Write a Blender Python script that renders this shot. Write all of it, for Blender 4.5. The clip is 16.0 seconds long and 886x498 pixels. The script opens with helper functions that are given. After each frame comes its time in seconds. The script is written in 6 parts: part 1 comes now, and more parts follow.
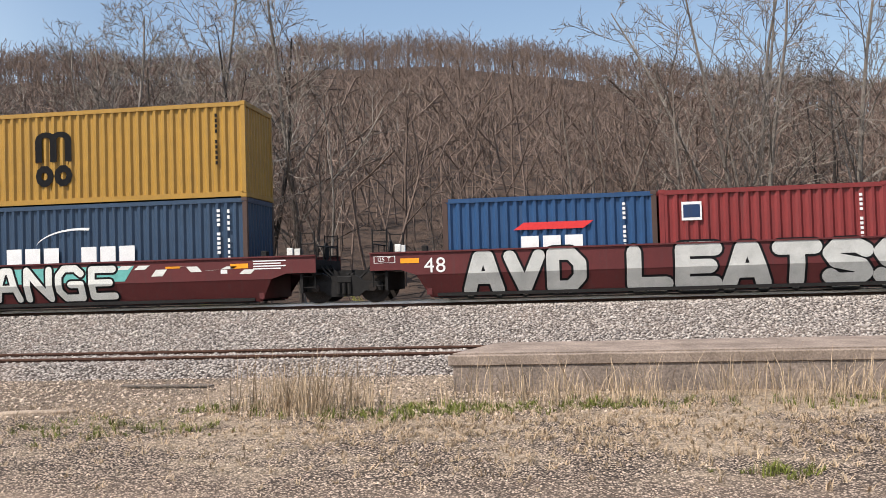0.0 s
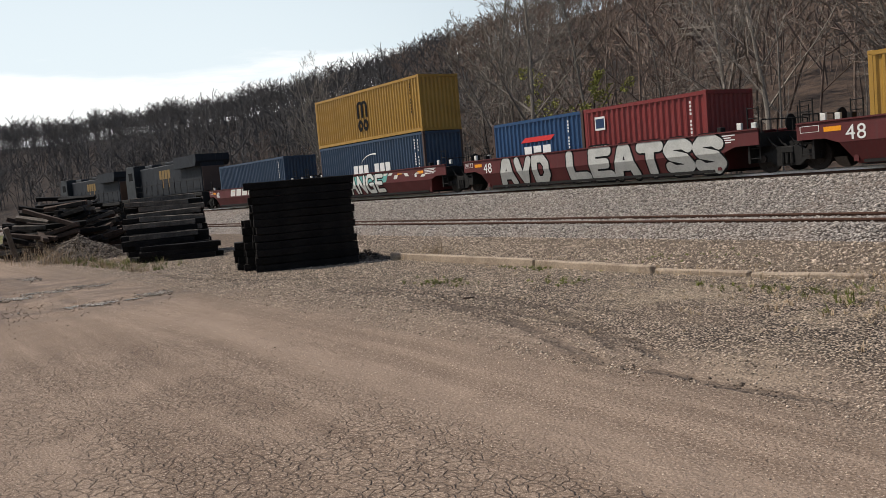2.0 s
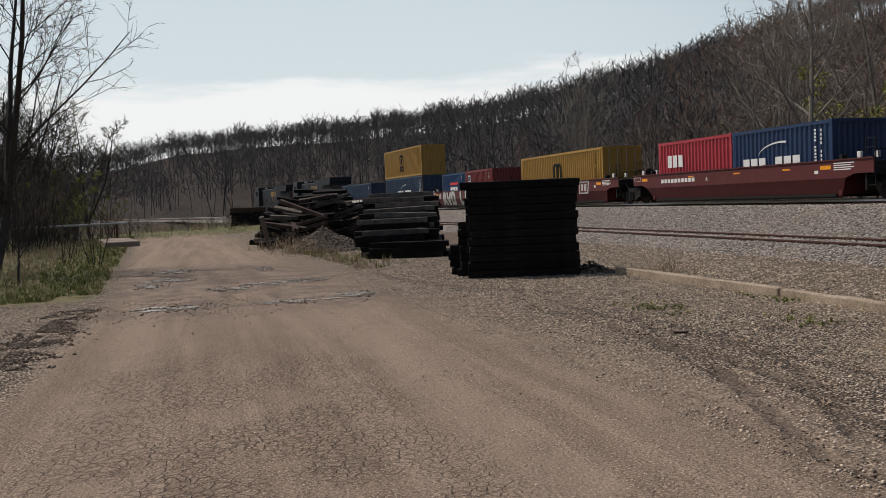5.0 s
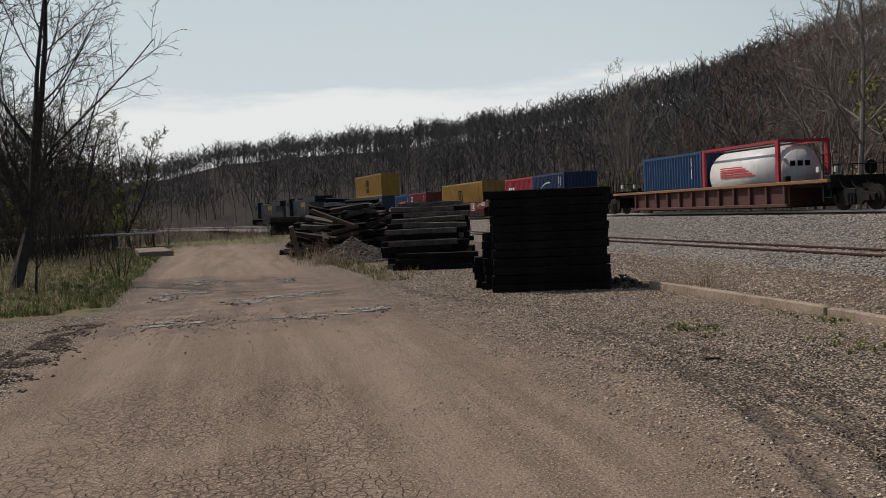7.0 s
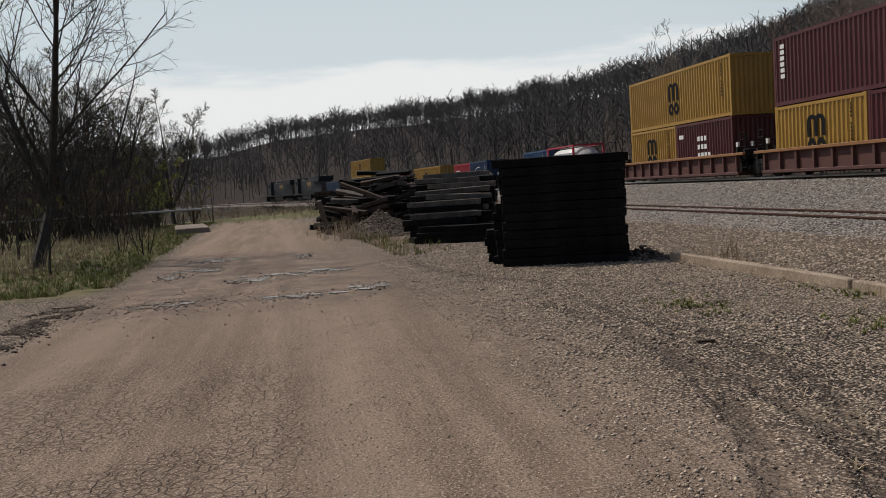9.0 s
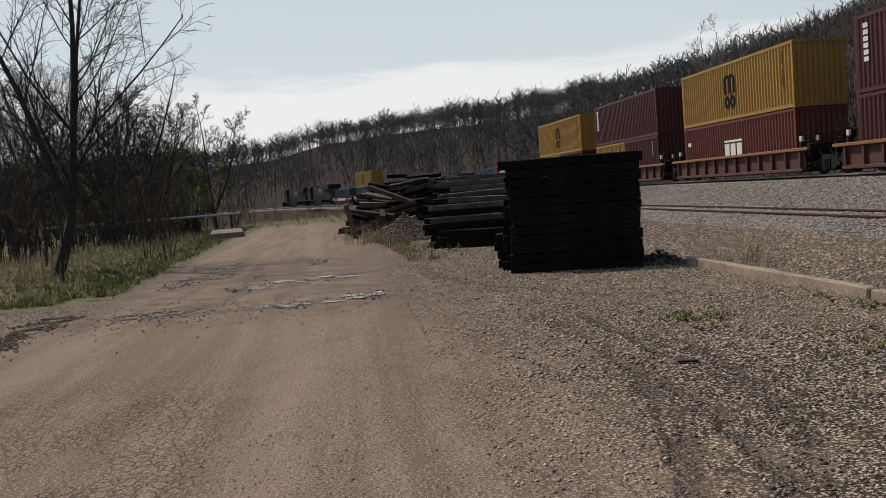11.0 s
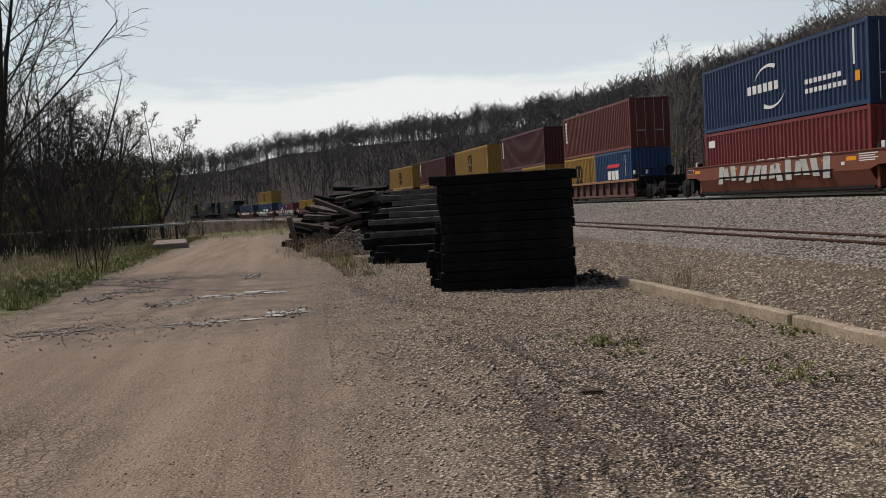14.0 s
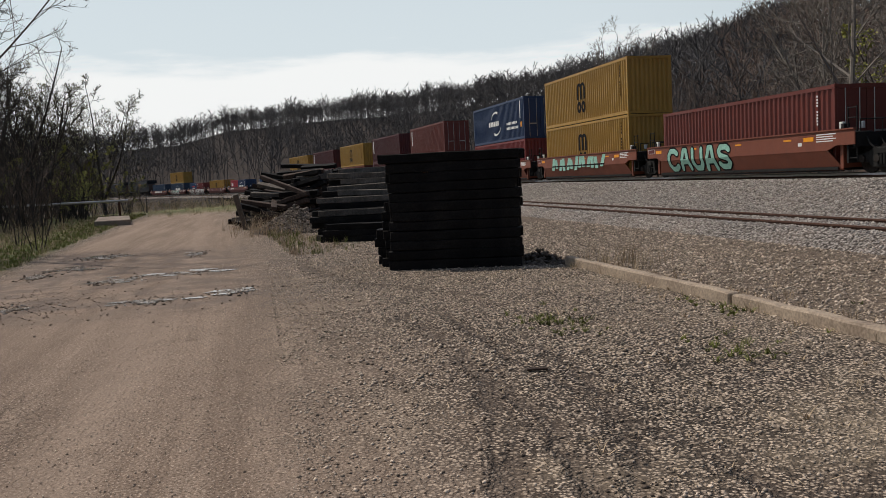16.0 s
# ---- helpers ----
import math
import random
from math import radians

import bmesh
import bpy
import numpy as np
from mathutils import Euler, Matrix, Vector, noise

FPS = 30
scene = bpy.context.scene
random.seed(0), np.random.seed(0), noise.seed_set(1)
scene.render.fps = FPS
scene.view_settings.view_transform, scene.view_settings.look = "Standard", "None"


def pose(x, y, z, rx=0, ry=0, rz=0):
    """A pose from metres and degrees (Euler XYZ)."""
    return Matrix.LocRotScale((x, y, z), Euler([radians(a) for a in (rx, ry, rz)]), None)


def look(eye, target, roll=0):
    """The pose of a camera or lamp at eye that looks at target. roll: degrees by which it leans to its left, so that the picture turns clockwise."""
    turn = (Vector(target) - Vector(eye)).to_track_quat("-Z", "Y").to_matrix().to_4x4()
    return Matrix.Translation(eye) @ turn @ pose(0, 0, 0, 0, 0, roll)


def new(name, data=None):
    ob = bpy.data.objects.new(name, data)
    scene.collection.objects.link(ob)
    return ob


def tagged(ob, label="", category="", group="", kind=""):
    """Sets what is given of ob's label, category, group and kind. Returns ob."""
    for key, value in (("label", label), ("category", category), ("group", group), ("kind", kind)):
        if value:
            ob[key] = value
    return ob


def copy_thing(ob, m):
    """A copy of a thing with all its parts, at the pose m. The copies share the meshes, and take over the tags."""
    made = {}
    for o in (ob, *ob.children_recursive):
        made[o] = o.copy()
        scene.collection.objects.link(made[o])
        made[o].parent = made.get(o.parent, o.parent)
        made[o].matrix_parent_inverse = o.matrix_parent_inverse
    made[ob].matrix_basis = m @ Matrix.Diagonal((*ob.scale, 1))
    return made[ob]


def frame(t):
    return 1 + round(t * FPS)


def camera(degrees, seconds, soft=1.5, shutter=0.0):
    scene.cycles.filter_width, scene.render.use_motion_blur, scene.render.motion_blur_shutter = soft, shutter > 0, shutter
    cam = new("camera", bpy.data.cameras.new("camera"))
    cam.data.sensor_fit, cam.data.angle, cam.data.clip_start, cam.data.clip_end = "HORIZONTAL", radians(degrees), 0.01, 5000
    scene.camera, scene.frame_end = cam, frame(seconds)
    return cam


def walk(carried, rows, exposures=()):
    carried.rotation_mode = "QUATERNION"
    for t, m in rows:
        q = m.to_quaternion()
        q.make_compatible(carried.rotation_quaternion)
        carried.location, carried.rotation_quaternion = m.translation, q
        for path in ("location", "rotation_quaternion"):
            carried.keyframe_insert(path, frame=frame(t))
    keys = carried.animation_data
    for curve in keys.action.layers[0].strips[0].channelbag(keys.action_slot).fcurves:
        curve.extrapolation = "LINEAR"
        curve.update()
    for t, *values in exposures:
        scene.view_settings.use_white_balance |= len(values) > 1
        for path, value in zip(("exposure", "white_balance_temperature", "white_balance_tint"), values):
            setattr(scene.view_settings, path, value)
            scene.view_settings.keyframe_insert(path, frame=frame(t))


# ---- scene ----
cam = camera(53.9, 16.0, soft=0.6)
PATH = [
    (0, (1.131, -3.945, 1.917), (0.858, -1.964, 1.976), -1.7),
    (0.5, (1.094, -3.5, 1.847), (0.439, -1.611, 1.838), -3.4),
    (1, (0.794, -3.192, 1.816), (-0.554, -1.722, 1.668), -5.8),
    (1.5, (0.579, -3.004, 1.817), (-0.939, -1.723, 1.583), -4.5),
    (2, (0.499, -2.825, 1.799), (-1.177, -1.746, 1.644), -4.9),
    (2.5, (0.318, -2.52, 1.801), (-1.441, -1.577, 1.683), -3.1),
    (3, (0.076, -2.3, 1.818), (-1.671, -1.329, 1.761), -3.0),
    (3.5, (-0.066, -1.968, 1.787), (-1.865, -1.095, 1.757), -3.6),
    (4, (-0.311, -1.673, 1.783), (-2.176, -0.953, 1.72), -3.1),
    (4.5, (-0.611, -1.452, 1.778), (-2.471, -0.724, 1.68), -2.6),
    (5, (-0.82, -1.135, 1.755), (-2.742, -0.596, 1.645), -2.5),
    (7.5, (-1.762, -0.178, 1.752), (-3.724, 0.204, 1.683), -2.5),
    (8, (-1.863, 0.162, 1.715), (-3.854, 0.325, 1.634), -2.5),
    (8.5, (-2.168, 0.382, 1.706), (-4.153, 0.574, 1.553), -3.3),
    (9, (-2.342, 0.674, 1.697), (-4.311, 0.992, 1.553), -3.7),
    (11.5, (-3.117, 1.893, 1.665), (-5.104, 2.082, 1.534), -4.4),
    (12, (-3.236, 2.1, 1.67), (-5.188, 2.507, 1.523), -4.3),
    (12.5, (-3.263, 2.22, 1.666), (-5.239, 2.508, 1.552), -4.4),
    (13, (-3.307, 2.234, 1.678), (-5.277, 2.559, 1.574), -3.5),
    (13.5, (-3.343, 2.237, 1.678), (-5.315, 2.557, 1.587), -3.2),
    (14, (-3.344, 2.262, 1.667), (-5.318, 2.562, 1.559), -3.3),
    (14.5, (-3.34, 2.258, 1.671), (-5.316, 2.536, 1.531), -3.6),
    (15, (-3.33, 2.274, 1.667), (-5.301, 2.575, 1.509), -3.5),
    (15.5, (-3.364, 2.267, 1.667), (-5.323, 2.633, 1.502), -3.1),
    (16, (-3.326, 2.268, 1.67), (-5.277, 2.68, 1.507), -2.8),
]

EXPOSURES = [(0, 0.68, 6480, 12), (0.6, 0.63, 6440, 12), (1.0, 0.44, 6440, 12), (1.5, 0.34, 6480, 12), (2.0, 0.02, 6660, 10), (2.5, -0.10, 6660, 10), (3.5, -0.26, 6660, 10), (4, -0.40, 6660, 10), (5, -0.32, 6660, 10), (7.5, -0.52, 6660, 10), (8, -0.54, 6660, 10), (8.5, -0.25, 6660, 10), (9, -0.44, 6660, 10), (12, -0.38, 6660, 10), (12.5, -0.52, 6660, 10), (13.5, -0.46, 6660, 10), (14.5, -0.32, 6660, 10), (16, -0.30, 6660, 10)]
walk(cam, [(t, look(eye, target, roll)) for t, eye, target, roll in PATH], EXPOSURES)

# ---- daylight ----
SUN_EL, SUN_DIR = radians(54), Vector((-0.67, -0.742))
sun_way = Vector((SUN_DIR.x * math.cos(SUN_EL), SUN_DIR.y * math.cos(SUN_EL), math.sin(SUN_EL))).normalized()
sun_data = bpy.data.lights.new("sun", "SUN")
sun_data.energy, sun_data.angle, sun_data.color = 4.0, radians(0.53), (1.0, 0.94, 0.86)
sun = new("sun", sun_data)
sun.matrix_world = look(sun_way * 50, (0, 0, 0))
world = bpy.data.worlds.new("sky")
scene.world = world
world.use_nodes = True
wn, wl = world.node_tree.nodes, world.node_tree.links
sky = wn.new("ShaderNodeTexSky")
sky.sky_type, sky.sun_disc = "NISHITA", False
sky.sun_elevation, sky.sun_rotation = SUN_EL, math.atan2(SUN_DIR.x, SUN_DIR.y)
sky.air_density, sky.dust_density = 1.2, 1.6
back = wn["Background"]
back.inputs["Strength"].default_value = 0.10
# a bank of thin white cloud low over the valley
co = wn.new("ShaderNodeTexCoord")
sep = wn.new("ShaderNodeSeparateXYZ")
wl.new(co.outputs["Generated"], sep.inputs[0])
stretch = wn.new("ShaderNodeMapping")
stretch.inputs["Scale"].default_value = (2.0, 2.0, 14.0)
wl.new(co.outputs["Generated"], stretch.inputs[0])
cn = wn.new("ShaderNodeTexNoise")
cn.inputs["Scale"].default_value, cn.inputs["Detail"].default_value, cn.inputs["Roughness"].default_value = 2.2, 8, 0.6
wl.new(stretch.outputs[0], cn.inputs["Vector"])
edge = wn.new("ShaderNodeMath"); edge.operation = "MULTIPLY_ADD"
edge.inputs[1].default_value, edge.inputs[2].default_value = 0.10, 0.0
wl.new(cn.outputs["Fac"], edge.inputs[0])
hgt = wn.new("ShaderNodeMath"); hgt.operation = "ADD"
wl.new(sep.outputs["Z"], hgt.inputs[0]); wl.new(edge.outputs[0], hgt.inputs[1])
band = wn.new("ShaderNodeMapRange")
band.interpolation_type = "SMOOTHSTEP"
band.inputs["From Min"].default_value, band.inputs["From Max"].default_value = 0.205, 0.175
wl.new(hgt.outputs[0], band.inputs["Value"])
west = wn.new("ShaderNodeMapRange")
west.inputs["From Min"].default_value, west.inputs["From Max"].default_value = -0.35, -0.75
wl.new(sep.outputs["X"], west.inputs["Value"])
cm = wn.new("ShaderNodeMath"); cm.operation = "MULTIPLY"
wl.new(band.outputs[0], cm.inputs[0]); wl.new(west.outputs[0], cm.inputs[1])
cmx = wn.new("ShaderNodeMath"); cmx.operation = "MULTIPLY"; cmx.inputs[1].default_value = 0.85
wl.new(cm.outputs[0], cmx.inputs[0])
mix = wn.new("ShaderNodeMix"); mix.data_type = "RGBA"
mix.inputs["B"].default_value = (11.4, 11.6, 11.7, 1)
# pale haze towards the sun's side of the sky
hz = wn.new("ShaderNodeMapRange"); hz.interpolation_type = "SMOOTHSTEP"
hz.inputs["From Min"].default_value, hz.inputs["From Max"].default_value = 0.75, 0.10
wl.new(sep.outputs["Z"], hz.inputs["Value"])
hw = wn.new("ShaderNodeMapRange"); hw.interpolation_type = "SMOOTHSTEP"
hw.inputs["From Min"].default_value, hw.inputs["From Max"].default_value = -0.45, -0.95
hw.inputs["To Max"].default_value = 0.92
wl.new(sep.outputs["X"], hw.inputs["Value"])
hm = wn.new("ShaderNodeMath"); hm.operation = "MULTIPLY"
wl.new(hz.outputs[0], hm.inputs[0]); wl.new(hw.outputs[0], hm.inputs[1])
haze = wn.new("ShaderNodeMix"); haze.data_type = "RGBA"
haze.inputs["B"].default_value = (8.4, 9.5, 10.2, 1)
wl.new(hm.outputs[0], haze.inputs["Factor"]); wl.new(sky.outputs[0], haze.inputs["A"])
wl.new(cmx.outputs[0], mix.inputs["Factor"]); wl.new(haze.outputs["Result"], mix.inputs["A"])
wl.new(mix.outputs["Result"], back.inputs["Color"])


# ---- materials ----
def material(name, colour, rough=0.7, metal=0.0, vary=0.25, scale=6.0, bump=0.15, fine=60.0, dark=None, spots=0.0, gloss=0.3, per_object=0.0):
    """Two-scale mottled surface: broad stains and fine grain, both in colour and relief."""
    m = bpy.data.materials.new(name)
    m.use_nodes = True
    n, l = m.node_tree.nodes, m.node_tree.links
    p = n["Principled BSDF"]
    p.inputs["Metallic"].default_value = metal
    p.inputs["Specular IOR Level"].default_value = gloss
    tc = n.new("ShaderNodeTexCoord")
    big = n.new("ShaderNodeTexNoise"); big.inputs["Scale"].default_value = scale; big.inputs["Detail"].default_value = 6; big.inputs["Roughness"].default_value = 0.65
    small = n.new("ShaderNodeTexNoise"); small.inputs["Scale"].default_value = fine; small.inputs["Detail"].default_value = 4
    for t in (big, small):
        l.new(tc.outputs["Object"], t.inputs["Vector"])
    ramp = n.new("ShaderNodeMapRange")
    ramp.inputs["From Min"].default_value, ramp.inputs["From Max"].default_value = 0.35, 0.68
    l.new(big.outputs["Fac"], ramp.inputs["Value"])
    dk = dark or tuple(c * (1 - vary) for c in colour)
    mx = n.new("ShaderNodeMix"); mx.data_type = "RGBA"
    mx.inputs["A"].default_value, mx.inputs["B"].default_value = (*colour, 1), (*dk, 1)
    l.new(ramp.outputs[0], mx.inputs["Factor"])
    hv = n.new("ShaderNodeHueSaturation")
    val = n.new("ShaderNodeMapRange"); val.inputs["To Min"].default_value, val.inputs["To Max"].default_value = 1 - vary * 0.9, 1 + vary * 0.9
    val.inputs["From Min"].default_value, val.inputs["From Max"].default_value = 0.3, 0.7
    l.new(small.outputs["Fac"], val.inputs["Value"])
    last = val.outputs[0]
    if per_object:
        oi = n.new("ShaderNodeObjectInfo")
        pr = n.new("ShaderNodeMapRange"); pr.inputs["To Min"].default_value, pr.inputs["To Max"].default_value = 1 - per_object, 1 + per_object
        l.new(oi.outputs["Random"], pr.inputs["Value"])
        mm = n.new("ShaderNodeMath"); mm.operation = "MULTIPLY"
        l.new(last, mm.inputs[0]); l.new(pr.outputs[0], mm.inputs[1]); last = mm.outputs[0]
    l.new(last, hv.inputs["Value"]); l.new(mx.outputs["Result"], hv.inputs["Color"])
    l.new(hv.outputs[0], p.inputs["Base Color"])
    rr = n.new("ShaderNodeMapRange"); rr.inputs["To Min"].default_value, rr.inputs["To Max"].default_value = max(0.02, rough - 0.12), min(1, rough + 0.12)
    l.new(big.outputs["Fac"], rr.inputs["Value"]); l.new(rr.outputs[0], p.inputs["Roughness"])
    if bump:
        b = n.new("ShaderNodeBump"); b.inputs["Strength"].default_value = bump; b.inputs["Distance"].default_value = 0.01
        l.new(small.outputs["Fac"], b.inputs["Height"]); l.new(b.outputs[0], p.inputs["Normal"])
    return m


def painted(name, colour, rust=0.25, streak=True, rough=0.45):
    """Weathered paint on steel: faded, streaked downwards, with rust breaking through in patches."""
    m = material(name, colour, rough=rough, vary=0.16, scale=1.3, fine=40, bump=0.05, gloss=0.4)
    n, l = m.node_tree.nodes, m.node_tree.links
    p = n["Principled BSDF"]
    src = p.inputs["Base Color"].links[0].from_socket
    tc = n.new("ShaderNodeTexCoord"); mp = n.new("ShaderNodeMapping"); mp.inputs["Scale"].default_value = (9, 9, 0.7)
    l.new(tc.outputs["Object"], mp.inputs[0])
    st = n.new("ShaderNodeTexNoise"); st.inputs["Scale"].default_value = 1.0; st.inputs["Detail"].default_value = 5
    l.new(mp.outputs[0], st.inputs["Vector"])
    sr = n.new("ShaderNodeMapRange"); sr.inputs["From Min"].default_value, sr.inputs["From Max"].default_value = 0.56, 0.80
    sr.inputs["To Max"].default_value = 0.5
    l.new(st.outputs["Fac"], sr.inputs["Value"])
    m1 = n.new("ShaderNodeMix"); m1.data_type = "RGBA"; m1.inputs["B"].default_value = (*[c * 0.35 + 0.03 for c in colour], 1)
    l.new(sr.outputs[0], m1.inputs["Factor"]); l.new(src, m1.inputs["A"])
    ru = n.new("ShaderNodeTexNoise"); ru.inputs["Scale"].default_value = 3.5; ru.inputs["Detail"].default_value = 8; ru.inputs["Roughness"].default_value = 0.7
    l.new(tc.outputs["Object"], ru.inputs["Vector"])
    rm = n.new("ShaderNodeMapRange"); rm.inputs["From Min"].default_value, rm.inputs["From Max"].default_value = 0.76 - rust * 0.3, 0.84 - rust * 0.3
    l.new(ru.outputs["Fac"], rm.inputs["Value"])
    m2 = n.new("ShaderNodeMix"); m2.data_type = "RGBA"; m2.inputs["B"].default_value = (0.11, 0.045, 0.025, 1)
    l.new(rm.outputs[0], m2.inputs["Factor"]); l.new(m1.outputs["Result"], m2.inputs["A"])
    l.new(m2.outputs["Result"], p.inputs["Base Color"])
    return m


YELLOW = painted("yellow_paint", (0.37, 0.208, 0.037), 0.08)
NAVY = painted("navy_paint", (0.015, 0.038, 0.10), 0.05)
STEELBLUE = painted("steel_blue_paint", (0.031, 0.059, 0.104), 0.1)
BLUE = painted("blue_paint", (0.020, 0.064, 0.155), 0.1)
RED = painted("red_paint", (0.195, 0.029, 0.028), 0.1)
BRICKRED = painted("brick_red_paint", (0.145, 0.031, 0.022), 0.1)
MAROON = painted("dark_red_paint", (0.085, 0.016, 0.018), 0.1)
CRIMSON = painted("crimson_paint", (0.40, 0.035, 0.05), 0.05)
WELLRED = painted("oxide_red_car_paint", (0.098, 0.016, 0.016), 0.35, rough=0.6)
WELLORANGE = painted("faded_orange_red_car_paint", (0.19, 0.055, 0.030), 0.4, rough=0.6)
RIBBROWN = painted("brown_car_paint", (0.10, 0.042, 0.035), 0.6, rough=0.7)
SILLORANGE = painted("worn_orange_sill_paint", (0.28, 0.13, 0.052), 0.35, rough=0.6)
LOCOBLUE = painted("dark_blue_locomotive_paint", (0.005, 0.008, 0.014), 0.2, rough=0.7)
LOCOYELLOW = painted("locomotive_yellow_paint", (0.20, 0.115, 0.016), 0.4)
LOCOGREY = painted("locomotive_grey_paint", (0.010, 0.013, 0.017), 0.3)
WHITE = material("white_marking_paint", (0.75, 0.75, 0.73), 0.5, vary=0.12, scale=3, bump=0.02)
BLACKMARK = material("black_marking_paint", (0.012, 0.012, 0.013), 0.75, vary=0.2, bump=0.02, gloss=0.08)
REDMARK = material("red_marking_paint", (0.62, 0.04, 0.04), 0.5, vary=0.1, bump=0.02)
ORANGEMARK = material("orange_reflector", (0.85, 0.33, 0.02), 0.4, vary=0.15, bump=0.02)
SILVERSPRAY = material("silver_spray_paint", (0.50, 0.50, 0.47), 0.45, vary=0.25, scale=2.0, bump=0.03)
PALESPRAY = material("off_white_spray_paint", (0.68, 0.68, 0.63), 0.5, vary=0.2, scale=2.0, bump=0.03)
TEALSPRAY = material("teal_spray_paint", (0.14, 0.42, 0.38), 0.5, vary=0.25, scale=3.0, bump=0.03)
MINTSPRAY = material("mint_green_spray_paint", (0.30, 0.56, 0.46), 0.5, vary=0.3, scale=2.5, bump=0.03)
BLACKIRON = material("sooty_black_iron", (0.015, 0.014, 0.013), 0.8, 0.1, vary=0.45, scale=8, bump=0.3)
WHEELSTEEL = material("wheel_steel", (0.035, 0.028, 0.024), 0.65, 0.4, vary=0.4, scale=10, bump=0.2)
RAILSTEEL = material("polished_rail_head", (0.74, 0.72, 0.70), 0.38, 0.35, vary=0.15, scale=4, bump=0.03)
RAILRUST = material("rusty_rail_web", (0.10, 0.05, 0.033), 0.85, 0.1, vary=0.4, scale=9, bump=0.3)
TIEWOOD = material("weathered_tie_timber", (0.13, 0.105, 0.085), 0.9, vary=0.5, scale=5, fine=45, bump=0.6, per_object=0.3)
CREOSOTE = material("creosote_black_timber", (0.013, 0.011, 0.010), 0.72, vary=0.7, scale=4, fine=35, bump=0.9, dark=(0.004, 0.0036, 0.0036), per_object=0.3, gloss=0.12)
GREYTIMBER = material("grey_split_timber", (0.13, 0.108, 0.09), 0.9, vary=0.5, scale=4, fine=40, bump=0.8, per_object=0.3)
BROWNTIMBER = material("brown_rotten_timber", (0.06, 0.038, 0.028), 0.9, vary=0.5, scale=4, fine=40, bump=0.8, per_object=0.35)
CONCRETE = material("weathered_concrete", (0.285, 0.225, 0.18), 0.9, vary=0.35, scale=1.4, fine=30, bump=0.5, dark=(0.15, 0.115, 0.09))
KERBSTONE = material("sun_bleached_kerb_concrete", (0.36, 0.285, 0.21), 0.92, vary=0.35, scale=2.2, fine=30, bump=0.6, dark=(0.23, 0.175, 0.13))
SLABSIDE = material("stained_concrete_side", (0.25, 0.20, 0.165), 0.92, vary=0.4, scale=1.8, fine=25, bump=0.6)
BARK = material("grey_brown_bark", (0.19, 0.158, 0.13), 0.9, vary=0.4, scale=6, fine=30, bump=0.5, per_object=0.25)
PALEBARK = material("pale_grey_bark", (0.23, 0.20, 0.17), 0.9, vary=0.35, scale=5, fine=30, bump=0.5, per_object=0.2)
DARKBARK = material("dark_bark", (0.055, 0.046, 0.040), 0.9, vary=0.4, scale=6, fine=30, bump=0.5, per_object=0.25)
TWIG = material("bare_red_brown_twigs", (0.15, 0.108, 0.086), 0.9, vary=0.35, scale=0.2, fine=3, bump=0, per_object=0.2)
BUD = material("spring_leaf_buds", (0.30, 0.30, 0.07), 0.8, vary=0.4, scale=0.8, fine=6, bump=0, per_object=0.3)
PALEBUD = material("pale_leaf_buds", (0.26, 0.25, 0.14), 0.8, vary=0.4, scale=0.8, fine=6, bump=0)
GRASS = material("spring_grass", (0.15, 0.165, 0.032), 0.85, vary=0.5, scale=0.7, fine=8, bump=0)
STRAW = material("dry_straw_grass", (0.46, 0.345, 0.225), 0.9, vary=0.45, scale=0.7, fine=8, bump=0)
# twigs of the far ridge: distance haze and backlit shade put into the grey
FARTWIG = material("hazed_far_twigs", (0.075, 0.070, 0.071), 0.9, vary=0.35, scale=0.1, fine=2, bump=0)
PIPEMETAL = material("galvanised_pipe", (0.45, 0.45, 0.44), 0.4, 0.8, vary=0.2, scale=6, bump=0.1)
TANKWHITE = painted("white_tank_paint", (0.72, 0.71, 0.68), 0.05)


def stones(name, dark, pale):
    """Loose stones, each of its own shade."""
    m = material(name, pale, 0.9, vary=0.3, scale=6, fine=60, bump=0.3, gloss=0.15)
    n, l = m.node_tree.nodes, m.node_tree.links
    p = n["Principled BSDF"]
    src = p.inputs["Base Color"].links[0].from_socket
    g = n.new("ShaderNodeNewGeometry")
    pw = n.new("ShaderNodeMath"); pw.operation = "POWER"; pw.inputs[1].default_value = 0.8
    l.new(g.outputs["Random Per Island"], pw.inputs[0])
    mx = n.new("ShaderNodeMix"); mx.data_type = "RGBA"; mx.inputs["A"].default_value = (*dark, 1)
    l.new(pw.outputs[0], mx.inputs["Factor"]); l.new(src, mx.inputs["B"]); l.new(mx.outputs["Result"], p.inputs["Base Color"])
    return m


STONE = stones("pale_ballast_stone", (0.13, 0.108, 0.094), (0.54, 0.485, 0.43))
HEAPSTONE = stones("dull_heap_stone", (0.05, 0.041, 0.035), (0.30, 0.25, 0.21))
GRAVEL = stones("brown_grey_gravel", (0.10, 0.077, 0.059), (0.76, 0.61, 0.475))
MUD = stones("dark_mud_clod", (0.05, 0.038, 0.03), (0.21, 0.16, 0.125))
GRIT = stones("dirt_grit", (0.12, 0.084, 0.062), (0.42, 0.32, 0.25))


